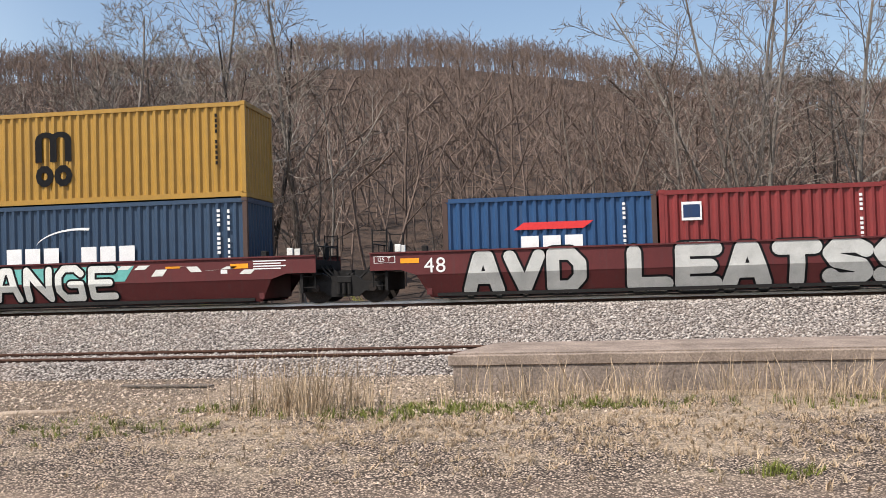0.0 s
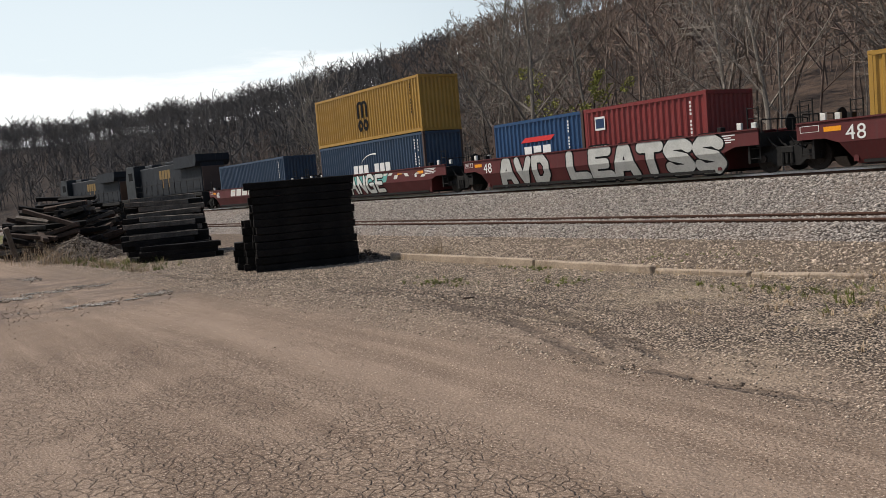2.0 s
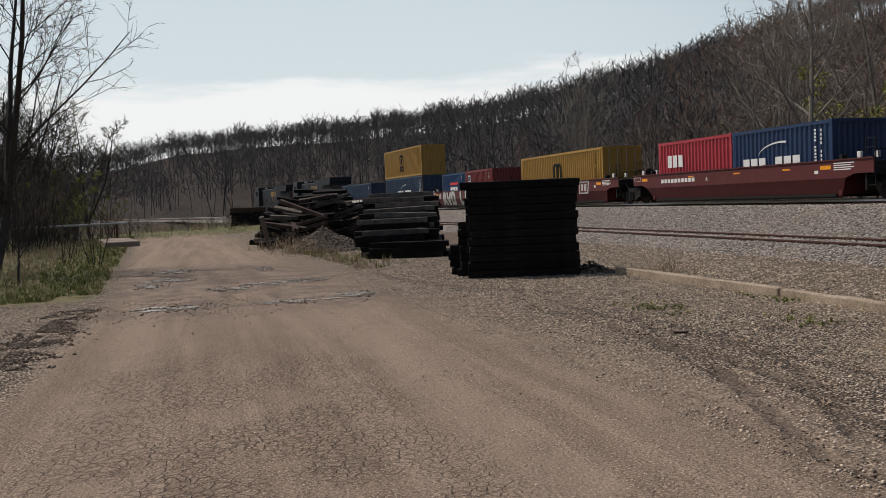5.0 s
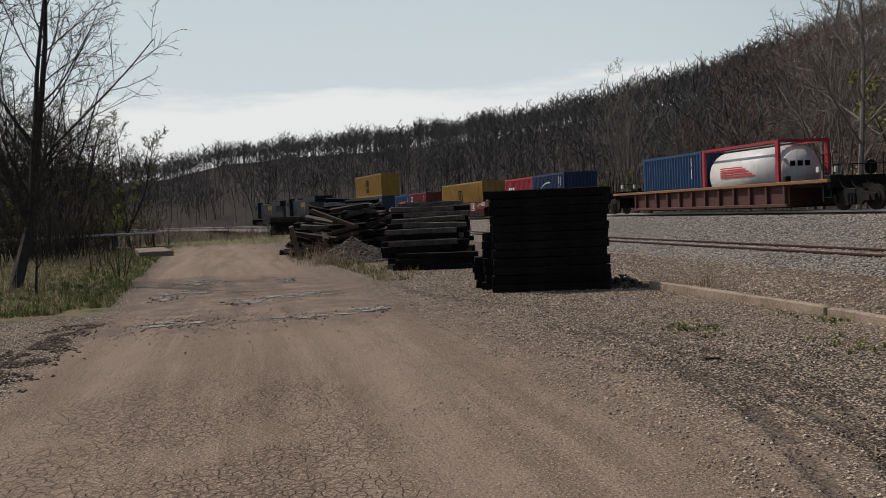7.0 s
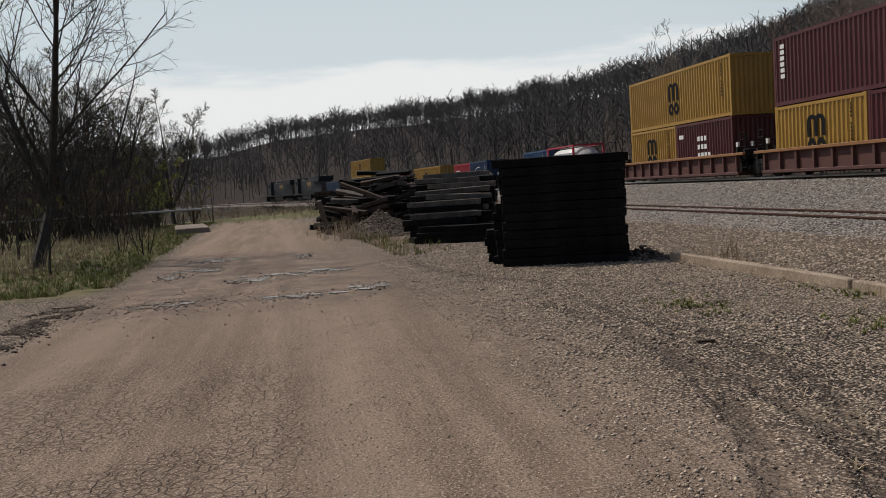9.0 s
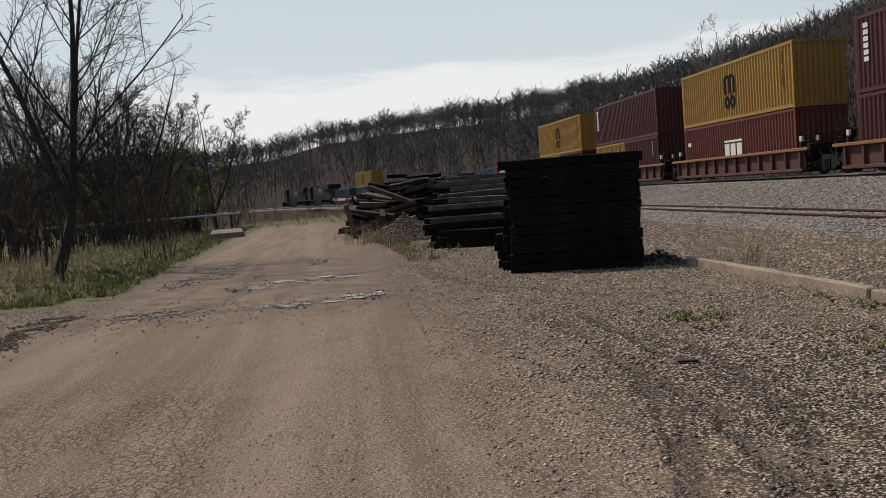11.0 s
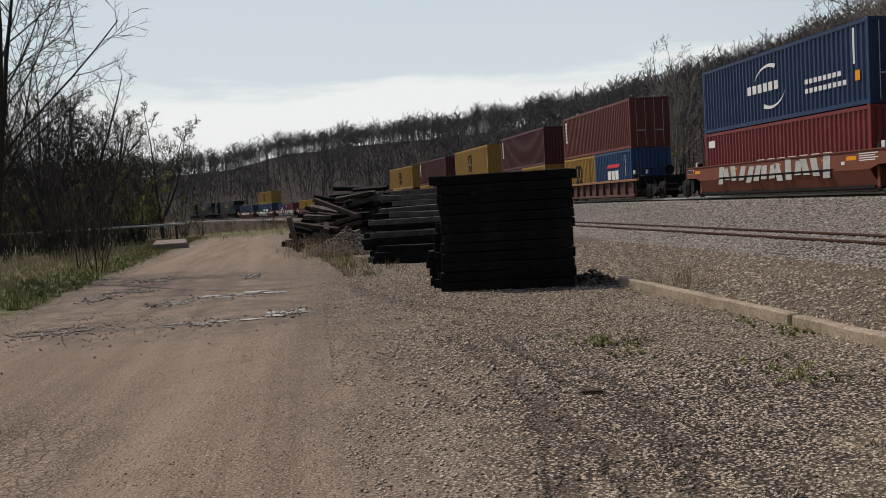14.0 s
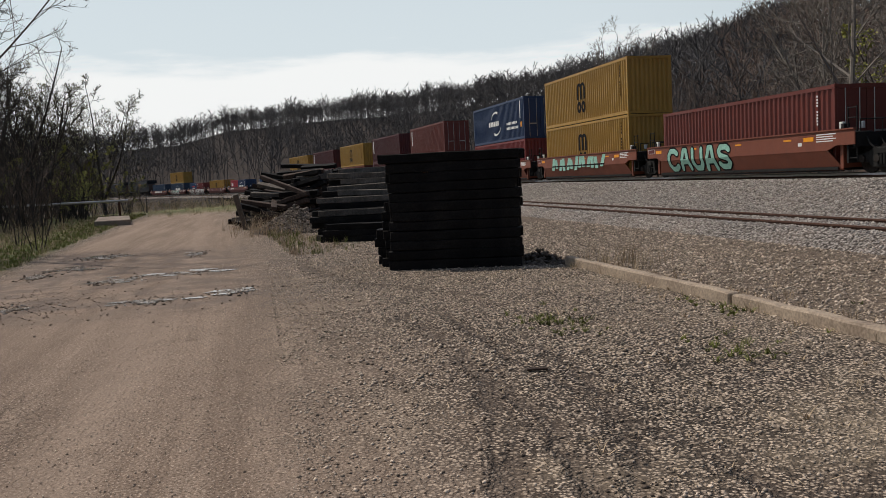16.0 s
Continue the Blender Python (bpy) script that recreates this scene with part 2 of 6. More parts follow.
def water():
    m = bpy.data.materials.new("muddy_puddle_water")
    m.use_nodes = True
    n, l = m.node_tree.nodes, m.node_tree.links
    p = n["Principled BSDF"]
    p.inputs["Base Color"].default_value = (0.28, 0.235, 0.19, 1)
    p.inputs["Roughness"].default_value, p.inputs["IOR"].default_value = 0.10, 1.33
    tx = n.new("ShaderNodeTexNoise"); tx.inputs["Scale"].default_value = 9
    b = n.new("ShaderNodeBump"); b.inputs["Strength"].default_value = 0.12; b.inputs["Distance"].default_value = 0.01
    l.new(tx.outputs["Fac"], b.inputs["Height"]); l.new(b.outputs[0], p.inputs["Normal"])
    return m


POSTBROWN = painted("brown_corner_post_paint", (0.075, 0.045, 0.035), 0.5)
WATER = water()


# ruts: y = top + bend * (x - mid_x)^2 from x0 to x1, and how wide
RUTS = ((4.08, -11.5, -0.042, -13.8, -5.6, 0.16), (4.10, -9.5, -0.050, -10.6, -5.2, 0.12), (4.85, -10.7, -0.070, -11.4, -5.4, 0.14), (3.12, -21.5, 0.052, -22.5, -15.0, 0.20),
        (4.45, -12.5, 0.012, -14.0, -7.0, 0.10), (2.66, -4.2, 0.030, -6.0, -3.0, 0.10), (7.0, -3.0, 0.01, -9.0, 0.0, 0.10))


def ground_material():
    """Packed dirt lane, loose grey gravel, weedy patches and leaf litter, blended by place."""
    m = bpy.data.materials.new("ground_surface")
    m.use_nodes = True
    n, l = m.node_tree.nodes, m.node_tree.links
    p = n["Principled BSDF"]
    p.inputs["Roughness"].default_value = 0.95
    p.inputs["Specular IOR Level"].default_value = 0.15
    geo = n.new("ShaderNodeNewGeometry")
    xyz = n.new("ShaderNodeSeparateXYZ"); l.new(geo.outputs["Position"], xyz.inputs[0])

    def noise_at(scale, detail=4, rough=0.55, vec=None):
        t = n.new("ShaderNodeTexNoise")
        t.inputs["Scale"].default_value, t.inputs["Detail"].default_value, t.inputs["Roughness"].default_value = scale, detail, rough
        l.new(vec or geo.outputs["Position"], t.inputs["Vector"])
        return t.outputs["Fac"]

    def math_(op, a, b, c=None):
        q = n.new("ShaderNodeMath"); q.operation = op
        for i, v in enumerate((a, b, c)):
            if v is None:
                continue
            if isinstance(v, (int, float)):
                q.inputs[i].default_value = v
            else:
                l.new(v, q.inputs[i])
        return q.outputs[0]

    def span(v, a, b, smooth=True):
        q = n.new("ShaderNodeMapRange")
        q.interpolation_type = "SMOOTHSTEP" if smooth else "LINEAR"
        q.inputs["From Min"].default_value, q.inputs["From Max"].default_value = a, b
        l.new(v, q.inputs["Value"])
        return q.outputs[0]

    def blend(f, a, b):
        q = n.new("ShaderNodeMix"); q.data_type = "RGBA"
        for k, v in (("A", a), ("B", b)):
            if isinstance(v, tuple):
                q.inputs[k].default_value = (*v, 1)
            else:
                l.new(v, q.inputs[k])
        l.new(f, q.inputs["Factor"])
        return q.outputs["Result"]

    x, y = xyz.outputs["X"], xyz.outputs["Y"]
    broad, mid = noise_at(0.35, 5), noise_at(1.6, 5)
    wob = math_("MULTIPLY_ADD", broad, 2.4, -1.2)
    # middle line of the lane
    xc = math_("MINIMUM", x, -10)
    yc = math_("MULTIPLY_ADD", xc, 0.050, 0.25)
    side = math_("SUBTRACT", y, yc)
    side = math_("ADD", side, wob)
    lane_r, lane_l = span(math_("ADD", side, math_("MULTIPLY_ADD", mid, 1.6, -0.8)), 4.9, 1.9), None
    # straight left edge of the lane, and the edge of the grass beyond it
    back_edge = math_("MULTIPLY", math_("MINIMUM", math_("ADD", x, 22.0), 0.0), 0.05)
    vl = math_("ADD", math_("SUBTRACT", y, back_edge), math_("MULTIPLY_ADD", mid, 0.8, -0.4))
    lane_l = span(vl, -3.25, -2.65)
    lane = math_("MULTIPLY", lane_r, lane_l)
    # along-lane streaks left by tyres
    mp = n.new("ShaderNodeMapping"); mp.inputs["Scale"].default_value = (0.12, 2.2, 1); mp.inputs["Rotation"].default_value = (0, 0, radians(-3))
    l.new(geo.outputs["Position"], mp.inputs[0])
    streak = noise_at(1.0, 4, 0.6, mp.outputs[0])
    dirt = blend(span(streak, 0.36, 0.66), (0.188, 0.135, 0.100), (0.285, 0.212, 0.160))
    dirt = blend(math_("MULTIPLY", span(mid, 0.5, 0.75), 0.5), dirt, (0.185, 0.132, 0.098))
    grain = noise_at(38, 3, 0.7)
    dirt = blend(math_("MULTIPLY", span(grain, 0.46, 0.62), 0.85), dirt, (0.115, 0.080, 0.058))
    dirt = blend(math_("MULTIPLY", span(noise_at(46, 3, 0.7), 0.52, 0.66), 0.75), dirt, (0.50, 0.39, 0.305))
    crk = n.new("ShaderNodeTexVoronoi"); crk.feature = "DISTANCE_TO_EDGE"; crk.inputs["Scale"].default_value = 10
    warp = n.new("ShaderNodeMapping"); warp.inputs["Rotation"].default_value = (0, 0, 0.4)
    wsum = n.new("ShaderNodeVectorMath"); wsum.operation = "ADD"
    wn3 = n.new("ShaderNodeTexNoise"); wn3.inputs["Scale"].default_value = 5
    l.new(geo.outputs["Position"], wn3.inputs["Vector"])
    wsc = n.new("ShaderNodeVectorMath"); wsc.operation = "SCALE"; wsc.inputs["Scale"].default_value = 0.16
    l.new(wn3.outputs["Color"], wsc.inputs[0])
    l.new(geo.outputs["Position"], wsum.inputs[0]); l.new(wsc.outputs[0], wsum.inputs[1])
    l.new(wsum.outputs[0], warp.inputs[0]); l.new(warp.outputs[0], crk.inputs["Vector"])
    zone = math_("MULTIPLY", math_("MULTIPLY", span(y, 1.2, 0.0), span(y, -2.9, -1.9)), math_("MULTIPLY", span(x, -13.5, -10.5), span(x, 0.5, -3.0)))
    zone = math_("MULTIPLY", zone, span(noise_at(0.9, 4), 0.34, 0.52))
    cracked = math_("MULTIPLY", span(crk.outputs["Distance"], 0.10, 0.01), zone)
    # worn wheel ways and the damp, broken stretch with potholes
    way = math_("MAXIMUM", span(math_("ABSOLUTE", math_("ADD", vl, 2.0), 0), 0.55, 0.1), span(math_("ABSOLUTE", math_("ADD", vl, -0.9), 0), 0.5, 0.1))
    dirt = blend(math_("MULTIPLY", way, 0.40), dirt, (0.30, 0.225, 0.172))
    damp = math_("MULTIPLY", math_("MULTIPLY", span(x, -14.8, -17.0), span(x, -31.0, -27.0)), span(noise_at(1.3, 5, 0.65), 0.40, 0.60))
    dirt = blend(math_("MULTIPLY", damp, 0.75), dirt, (0.135, 0.105, 0.088))
    dirt = blend(math_("MULTIPLY", cracked, 0.48), dirt, (0.09, 0.063, 0.047))
    peb = n.new("ShaderNodeTexVoronoi"); peb.inputs["Scale"].default_value = 38
    l.new(geo.outputs["Position"], peb.inputs["Vector"])
    peb2 = n.new("ShaderNodeTexVoronoi"); peb2.inputs["Scale"].default_value = 85
    l.new(geo.outputs["Position"], peb2.inputs["Vector"])
    ps = n.new("ShaderNodeSeparateColor"); l.new(peb.outputs["Color"], ps.inputs[0])
    stone = blend(span(ps.outputs[0], 0.0, 1.0, False), (0.105, 0.079, 0.06), (0.76, 0.60, 0.46))
    # hollows between pebbles get a near-black colour in place of their small shadows
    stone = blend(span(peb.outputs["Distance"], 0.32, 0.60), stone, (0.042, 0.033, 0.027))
    stone = blend(math_("MULTIPLY", span(broad, 0.52, 0.72), 0.45), stone, (0.17, 0.125, 0.093))
    # weeds and dead grass over the gravel
    weed = span(math_("ADD", noise_at(0.55, 6, 0.65), math_("MULTIPLY", span(y, 3.5, 8.5), 0.10)), 0.50, 0.68)
    near_siding = span(y, 13.5, 10.8)
    right = span(x, -42, -16)
    weed = math_("MULTIPLY", weed, math_("MULTIPLY", near_siding, right))
    thatch = blend(span(noise_at(9, 5), 0.35, 0.65), (0.56, 0.44, 0.31), (0.30, 0.235, 0.165))
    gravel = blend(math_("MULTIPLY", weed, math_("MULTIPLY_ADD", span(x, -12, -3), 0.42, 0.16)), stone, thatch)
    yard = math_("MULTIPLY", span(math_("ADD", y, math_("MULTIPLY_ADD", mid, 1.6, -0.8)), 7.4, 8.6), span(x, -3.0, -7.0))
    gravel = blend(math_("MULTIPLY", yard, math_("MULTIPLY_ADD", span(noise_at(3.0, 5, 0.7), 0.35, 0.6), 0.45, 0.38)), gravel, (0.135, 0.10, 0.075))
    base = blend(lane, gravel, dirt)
    # tyre ruts that swing out of the lane across the gravel
    ruts = None
    for top, mid_x, bend, x0, x1, wide in RUTS:
        q = math_("ADD", x, -mid_x)
        d = math_("SUBTRACT", math_("SUBTRACT", y, math_("MULTIPLY", math_("MULTIPLY", q, q), bend)), top)
        d = math_("ABSOLUTE", math_("ADD", d, math_("MULTIPLY_ADD", mid, 0.36, -0.18)), 0)
        r1 = math_("MULTIPLY", span(d, wide, wide * 0.25), math_("MULTIPLY", span(x, x0 - 0.6, x0 + 0.4), span(x, x1 + 0.6, x1 - 0.4)))
        ruts = r1 if ruts is None else math_("MAXIMUM", ruts, r1)
    ruts = math_("MULTIPLY", ruts, span(noise_at(2.2, 4, 0.7), 0.36, 0.56))
    base = blend(math_("MULTIPLY", ruts, 0.55), base, (0.085, 0.063, 0.050))
    # green verge beyond the lane
    verge = math_("MULTIPLY", span(vl, -3.15, -3.7), span(math_("ADD", x, math_("MULTIPLY_ADD", mid, 2.0, -1.0)), -19.6, -20.9))
    green = blend(span(noise_at(1.1, 6), 0.42, 0.6), (0.075, 0.095, 0.03), (0.21, 0.17, 0.095))
    verge = math_("MAXIMUM", verge, span(x, -64, -80))
    base = blend(verge, base, green)
    # leaf litter of the woods and the far field
    wood = math_("MAXIMUM", span(y, 27, 31), span(x, -95, -130))
    litter = blend(span(noise_at(0.3, 8, 0.75), 0.38, 0.62), (0.085, 0.058, 0.043), (0.030, 0.023, 0.019))
    # far ridge ground greyed and darkened in colour, for its hazy backlit look
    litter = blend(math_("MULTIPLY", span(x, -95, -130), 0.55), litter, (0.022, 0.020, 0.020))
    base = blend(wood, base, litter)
    l.new(base, p.inputs["Base Color"])
    fine = noise_at(55, 4)
    h = math_("ADD", math_("MULTIPLY", peb.outputs["Distance"], -1.0), math_("MULTIPLY", peb2.outputs["Distance"], -0.45))
    hg = math_("MULTIPLY", h, math_("SUBTRACT", 1.0, math_("MULTIPLY", lane, 0.72)))
    hh = math_("ADD", math_("SUBTRACT", hg, math_("MULTIPLY", math_("MULTIPLY", cracked, lane), 0.7)), math_("MULTIPLY", math_("ADD", fine, grain), 0.5))
    b = n.new("ShaderNodeBump"); b.inputs["Strength"].default_value = 1.0; b.inputs["Distance"].default_value = 0.02
    l.new(hh, b.inputs["Height"])
    b2 = n.new("ShaderNodeBump"); b2.inputs["Strength"].default_value = 0.7; b2.inputs["Distance"].default_value = 0.10
    l.new(math_("SUBTRACT", math_("MULTIPLY_ADD", streak, 0.5, mid), math_("MULTIPLY", ruts, 0.6)), b2.inputs["Height"])
    l.new(b.outputs[0], b2.inputs["Normal"])
    l.new(b2.outputs[0], p.inputs["Normal"])
    return m


def ballast_material():
    m = bpy.data.materials.new("crushed_stone_ballast")
    m.use_nodes = True
    n, l = m.node_tree.nodes, m.node_tree.links
    p = n["Principled BSDF"]
    p.inputs["Roughness"].default_value = 0.95
    p.inputs["Specular IOR Level"].default_value = 0.15
    geo = n.new("ShaderNodeNewGeometry")
    v = n.new("ShaderNodeTexVoronoi"); v.inputs["Scale"].default_value = 19
    l.new(geo.outputs["Position"], v.inputs["Vector"])
    s = n.new("ShaderNodeSeparateColor"); l.new(v.outputs["Color"], s.inputs[0])
    r = n.new("ShaderNodeValToRGB")
    r.color_ramp.elements[0].color, r.color_ramp.elements[1].color = (0.16, 0.134, 0.12, 1), (0.47, 0.425, 0.38, 1)
    l.new(s.outputs[0], r.inputs[0])
    # shade between the stones painted as dark gaps
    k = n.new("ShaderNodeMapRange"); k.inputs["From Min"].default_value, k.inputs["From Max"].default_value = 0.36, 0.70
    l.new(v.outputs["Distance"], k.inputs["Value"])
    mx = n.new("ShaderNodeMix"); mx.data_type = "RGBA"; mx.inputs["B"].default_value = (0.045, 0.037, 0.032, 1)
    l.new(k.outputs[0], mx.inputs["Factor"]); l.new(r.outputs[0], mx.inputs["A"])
    tn = n.new("ShaderNodeTexNoise"); tn.inputs["Scale"].default_value = 0.6; tn.inputs["Detail"].default_value = 5
    l.new(geo.outputs["Position"], tn.inputs["Vector"])
    k2 = n.new("ShaderNodeMapRange"); k2.inputs["From Min"].default_value, k2.inputs["From Max"].default_value = 0.45, 0.75; k2.inputs["To Max"].default_value = 0.45
    l.new(tn.outputs["Fac"], k2.inputs["Value"])
    m2 = n.new("ShaderNodeMix"); m2.data_type = "RGBA"; m2.inputs["B"].default_value = (0.27, 0.21, 0.17, 1)
    l.new(k2.outputs[0], m2.inputs["Factor"]); l.new(mx.outputs["Result"], m2.inputs["A"])
    l.new(m2.outputs["Result"], p.inputs["Base Color"])
    b = n.new("ShaderNodeBump"); b.inputs["Strength"].default_value = 1.0; b.inputs["Distance"].default_value = 0.05; b.invert = True
    l.new(v.outputs["Distance"], b.inputs["Height"]); l.new(b.outputs[0], p.inputs["Normal"])
    return m


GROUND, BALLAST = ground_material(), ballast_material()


# ---- mesh helpers ----
def box(bm, x0, x1, y0, y1, z0, z1, bevel=0.0):
    m = Matrix.Translation(((x0 + x1) / 2, (y0 + y1) / 2, (z0 + z1) / 2)) @ Matrix.Diagonal((x1 - x0, y1 - y0, z1 - z0, 1))
    g = bmesh.ops.create_cube(bm, size=1, matrix=m)
    if bevel:
        edges = list({e for v in g["verts"] for e in v.link_edges})
        bmesh.ops.bevel(bm, geom=edges, offset=bevel, segments=1, affect="EDGES", clamp_overlap=True)
    return bm


def slab(x0, x1, y0, y1, z0, z1, bevel=0.0):
    return box(bmesh.new(), x0, x1, y0, y1, z0, z1, bevel)


def prism(points, y0, y1):
    """A solid with the outline points (x, z), from y0 to y1."""
    bm = bmesh.new()
    a = [bm.verts.new((x, y0, z)) for x, z in points]
    b = [bm.verts.new((x, y1, z)) for x, z in points]
    n = len(points)
    bm.faces.new(a)
    bm.faces.new(b[::-1])
    for i in range(n):
        bm.faces.new((a[i], b[i], b[(i + 1) % n], a[(i + 1) % n]))
    bmesh.ops.recalc_face_normals(bm, faces=bm.faces)
    return bm


def rod(bm, a, b, r, n=6, r2=None):
    a, b = Vector(a), Vector(b)
    d = b - a
    m = Matrix.Translation((a + b) / 2) @ d.to_track_quat("Z", "Y").to_matrix().to_4x4()
    bmesh.ops.create_cone(bm, cap_ends=True, segments=n, radius1=r, radius2=r if r2 is None else r2, depth=d.length, matrix=m)
    return bm


def part(name, bm, material, parent=None, label="", smooth=False):
    me = bpy.data.meshes.new(name)
    bm.to_mesh(me)
    bm.free()
    me.materials.append(material)
    if smooth:
        for q in me.polygons:
            q.use_smooth = True
    ob = new(name, me)
    ob.parent = parent
    if label:
        ob["label"] = label
    return ob


def raw(name, verts, faces, material, parent=None):
    me = bpy.data.meshes.new(name)
    me.from_pydata(verts, [], faces)
    me.materials.append(material)
    ob = new(name, me)
    ob.parent = parent
    return ob


def empty(name, m=None):
    ob = new(name)
    ob.empty_display_size = 0.2
    if m is not None:
        ob.matrix_world = m
    return ob


# ---- line of the railway ----
NEAR_RAIL, GAUGE, RAIL_TOP = 21.5, 1.435, 1.16
MAIN_Y, SIDE_Y, SIDE_TOP = NEAR_RAIL + 0.72, 14.3, 0.36
BEND = ((0, 0), (30, 0.998e-3), (60, 2.187e-3), (100, 1.8e-3), (150, 1.6e-3), (200, 1.553e-3), (260, 1.54e-3), (900, 1.5e-3))
_u = np.arange(0, 760, 1.0)
_a = np.concatenate([[0], np.cumsum(np.interp(_u[:-1] + 0.5, [b[0] for b in BEND], [b[1] for b in BEND]))])
_x = np.concatenate([[0], np.cumsum(-np.cos((_a[1:] + _a[:-1]) / 2))])
_y = np.concatenate([[0], np.cumsum(-np.sin((_a[1:] + _a[:-1]) / 2))])


def along(s, off=0.0):
    """Place on the main line at s (x on its straight part), off metres across, and the turn in radians."""
    u = -20.0 - s
    if u <= 0:
        return s, MAIN_Y + off, 0.0
    a = float(np.interp(u, _u, _a))
    return -20 + float(np.interp(u, _u, _x)) - off * math.sin(a), MAIN_Y + float(np.interp(u, _u, _y)) + off * math.cos(a), a


def grade(s):
    """Height of the rail head: the line falls a little towards the bend."""
    f = min(1, max(0, (-50 - s) / 150))
    return RAIL_TOP - 0.75 * f * f * (3 - 2 * f)


# ---- ground, lane and hills ----
RIDGE = ((-180, 300, 3, 150), (-90, 300, 6, 120), (-40, 330, 10, 75), (-20, 360, 10.6, 62), (-8, 380, 12.4, 56), (0, 390, 14.2, 54), (8, 400, 15.2, 54),
         (15, 400, 15.2, 54), (25, 400, 13.9, 56), (33, 400, 13.8, 58), (47, 400, 11.4, 68), (52, 405, 10.4, 76), (60, 420, 8.1, 95), (66, 440, 7.1, 115),
         (72, 470, 6.2, 140), (78, 500, 5.75, 175), (84, 530, 5.3, 225), (91, 560, 4.9, 280), (94.5, 570, 4.0, 310), (105, 580, 3.6, 330), (130, 560, 3, 300), (180, 300, 3, 150))
RA = [r[0] for r in RIDGE]
CREST_TREE = 12.0


def hill(x, y):
    """Height of the ground, by place."""
    az = np.degrees(np.arctan2(-x, y))
    r = np.hypot(x, y)
    rc, el, rb = (np.interp(az, RA, [q[k] for q in RIDGE]) for k in (1, 2, 3))
    top = np.maximum(3, np.tan(np.radians(el)) * rc + 1.8 - CREST_TREE)
    f = np.clip((r - rb) / (rc - rb), 0, 1)
    return top * (0.62 * f + 0.38 * f * f * (3 - 2 * f))


def make_ground():
    rings = [0.0]
    r = 0.8
    while r < 3200:
        rings.append(r)
        r *= 1.065
    n = 400
    verts, faces = [(0, 0, 0)], []
    for r in rings[1:]:
        for k in range(n):
            a = 2 * math.pi * k / n
            x, y = r * math.cos(a), r * math.sin(a)
            z = float(hill(x, y))
            if 3 < r < 60:
                z += 0.006 * noise.noise((x * 0.3, y * 0.3, 0)) + 0.003 * noise.noise((x * 1.1, y * 1.1, 3))
            if r > 70:
                z += 1.5 * noise.noise((x * 0.02, y * 0.02, 1)) * min(1, (r - 70) / 60)
            if r > 60:
                z -= 0.5 * min(1, (r - 60) / 100)
            verts.append((x, y, z))
    for k in range(n):
        faces.append((0, 1 + k, 1 + (k + 1) % n))
    for i in range(len(rings) - 2):
        b0, b1 = 1 + i * n, 1 + (i + 1) * n
        for k in range(n):
            faces.append((b0 + k, b1 + k, b1 + (k + 1) % n, b0 + (k + 1) % n))
    ob = raw("ground", verts, faces, GROUND)
    for q in ob.data.polygons:
        q.use_smooth = True
    return tagged(ob, "dirt lane, loose grey gravel and wooded hillside ground", "ground", kind="structure")


make_ground()


def sweep(name, profile, stations, material, parent=None, close=True):
    """Carries a cross-section (across, up) along stations of (s, base height)."""
    verts, faces, n = [], [], len(profile)
    for s, z in stations:
        for o, h in profile:
            x, y, _ = along(s, o)
            verts.append((x, y, z + h))
    for i in range(len(stations) - 1):
        for k in range(n if close else n - 1):
            a, b = i * n + k, i * n + (k + 1) % n
            faces.append((a, b, b + n, a + n))
    return raw(name, verts, faces, material, parent)


S_LINE = [70 - 3.0 * i for i in range(130)]
bed = sweep("ballast_bed", [(-5.9, -1.25), (-4.6, -0.98), (-2.0, -0.20), (-1.5, -0.17), (1.5, -0.17), (2.0, -0.2), (4.2, -1.3)], [(s, grade(s)) for s in S_LINE], BALLAST, close=False)
tagged(bed, "raised bed of pale crushed stone under the main line", "ballast", kind="structure")
bed2 = sweep("siding_ballast", [(-1.9, -0.45), (-1.25, -0.10), (-1.0, -0.08), (1.2, -0.08), (2.0, -0.12), (2.9, -0.30)], [(s, SIDE_TOP) for s in S_LINE if s < 3], BALLAST, close=False)
for v in bed2.data.vertices:
    v.co.y += SIDE_Y - MAIN_Y
tagged(bed2, "thin bed of crushed stone under the siding", "ballast", kind="structure")

RAIL = [(-0.07, -0.17), (-0.07, -0.155), (-0.012, -0.13), (-0.012, -0.05), (-0.036, -0.035), (-0.036, -0.004), (-0.03, 0.0),
        (0.03, 0.0), (0.036, -0.004), (0.036, -0.035), (0.012, -0.05), (0.012, -0.13), (0.07, -0.155), (0.07, -0.17)]
# polished head, made taller and pale so its colour carries the sky reflection
HEAD = [(-0.040, -0.062), (-0.040, 0.004), (0.040, 0.004), (0.040, -0.062)]


def make_track(name, label, y_shift, top_of, s_from, s_to, shiny):
    track = empty(name)
    tagged(track, label, "railway track", kind="structure")
    st = []
    s = s_from
    while s > s_to:
        st.append((s, top_of(s)))
        s -= 2.0
    for o in (-GAUGE / 2, GAUGE / 2):
        r = sweep("rail", [(o + a, b) for a, b in RAIL], st, RAILRUST, track)
        parts = [r]
        if shiny:
            parts.append(sweep("rail_head", [(o + a, b) for a, b in HEAD], st, RAILSTEEL, r))
            parts[-1]["label"] = "polished running surface, deepened and paled for its sky reflection"
        for q in parts:
            for v in q.data.vertices:
                v.co.y += y_shift
    return track


main_track = make_track("main_track", "main line of two steel rails with worn bright heads", 0, grade, 70, -310, True)
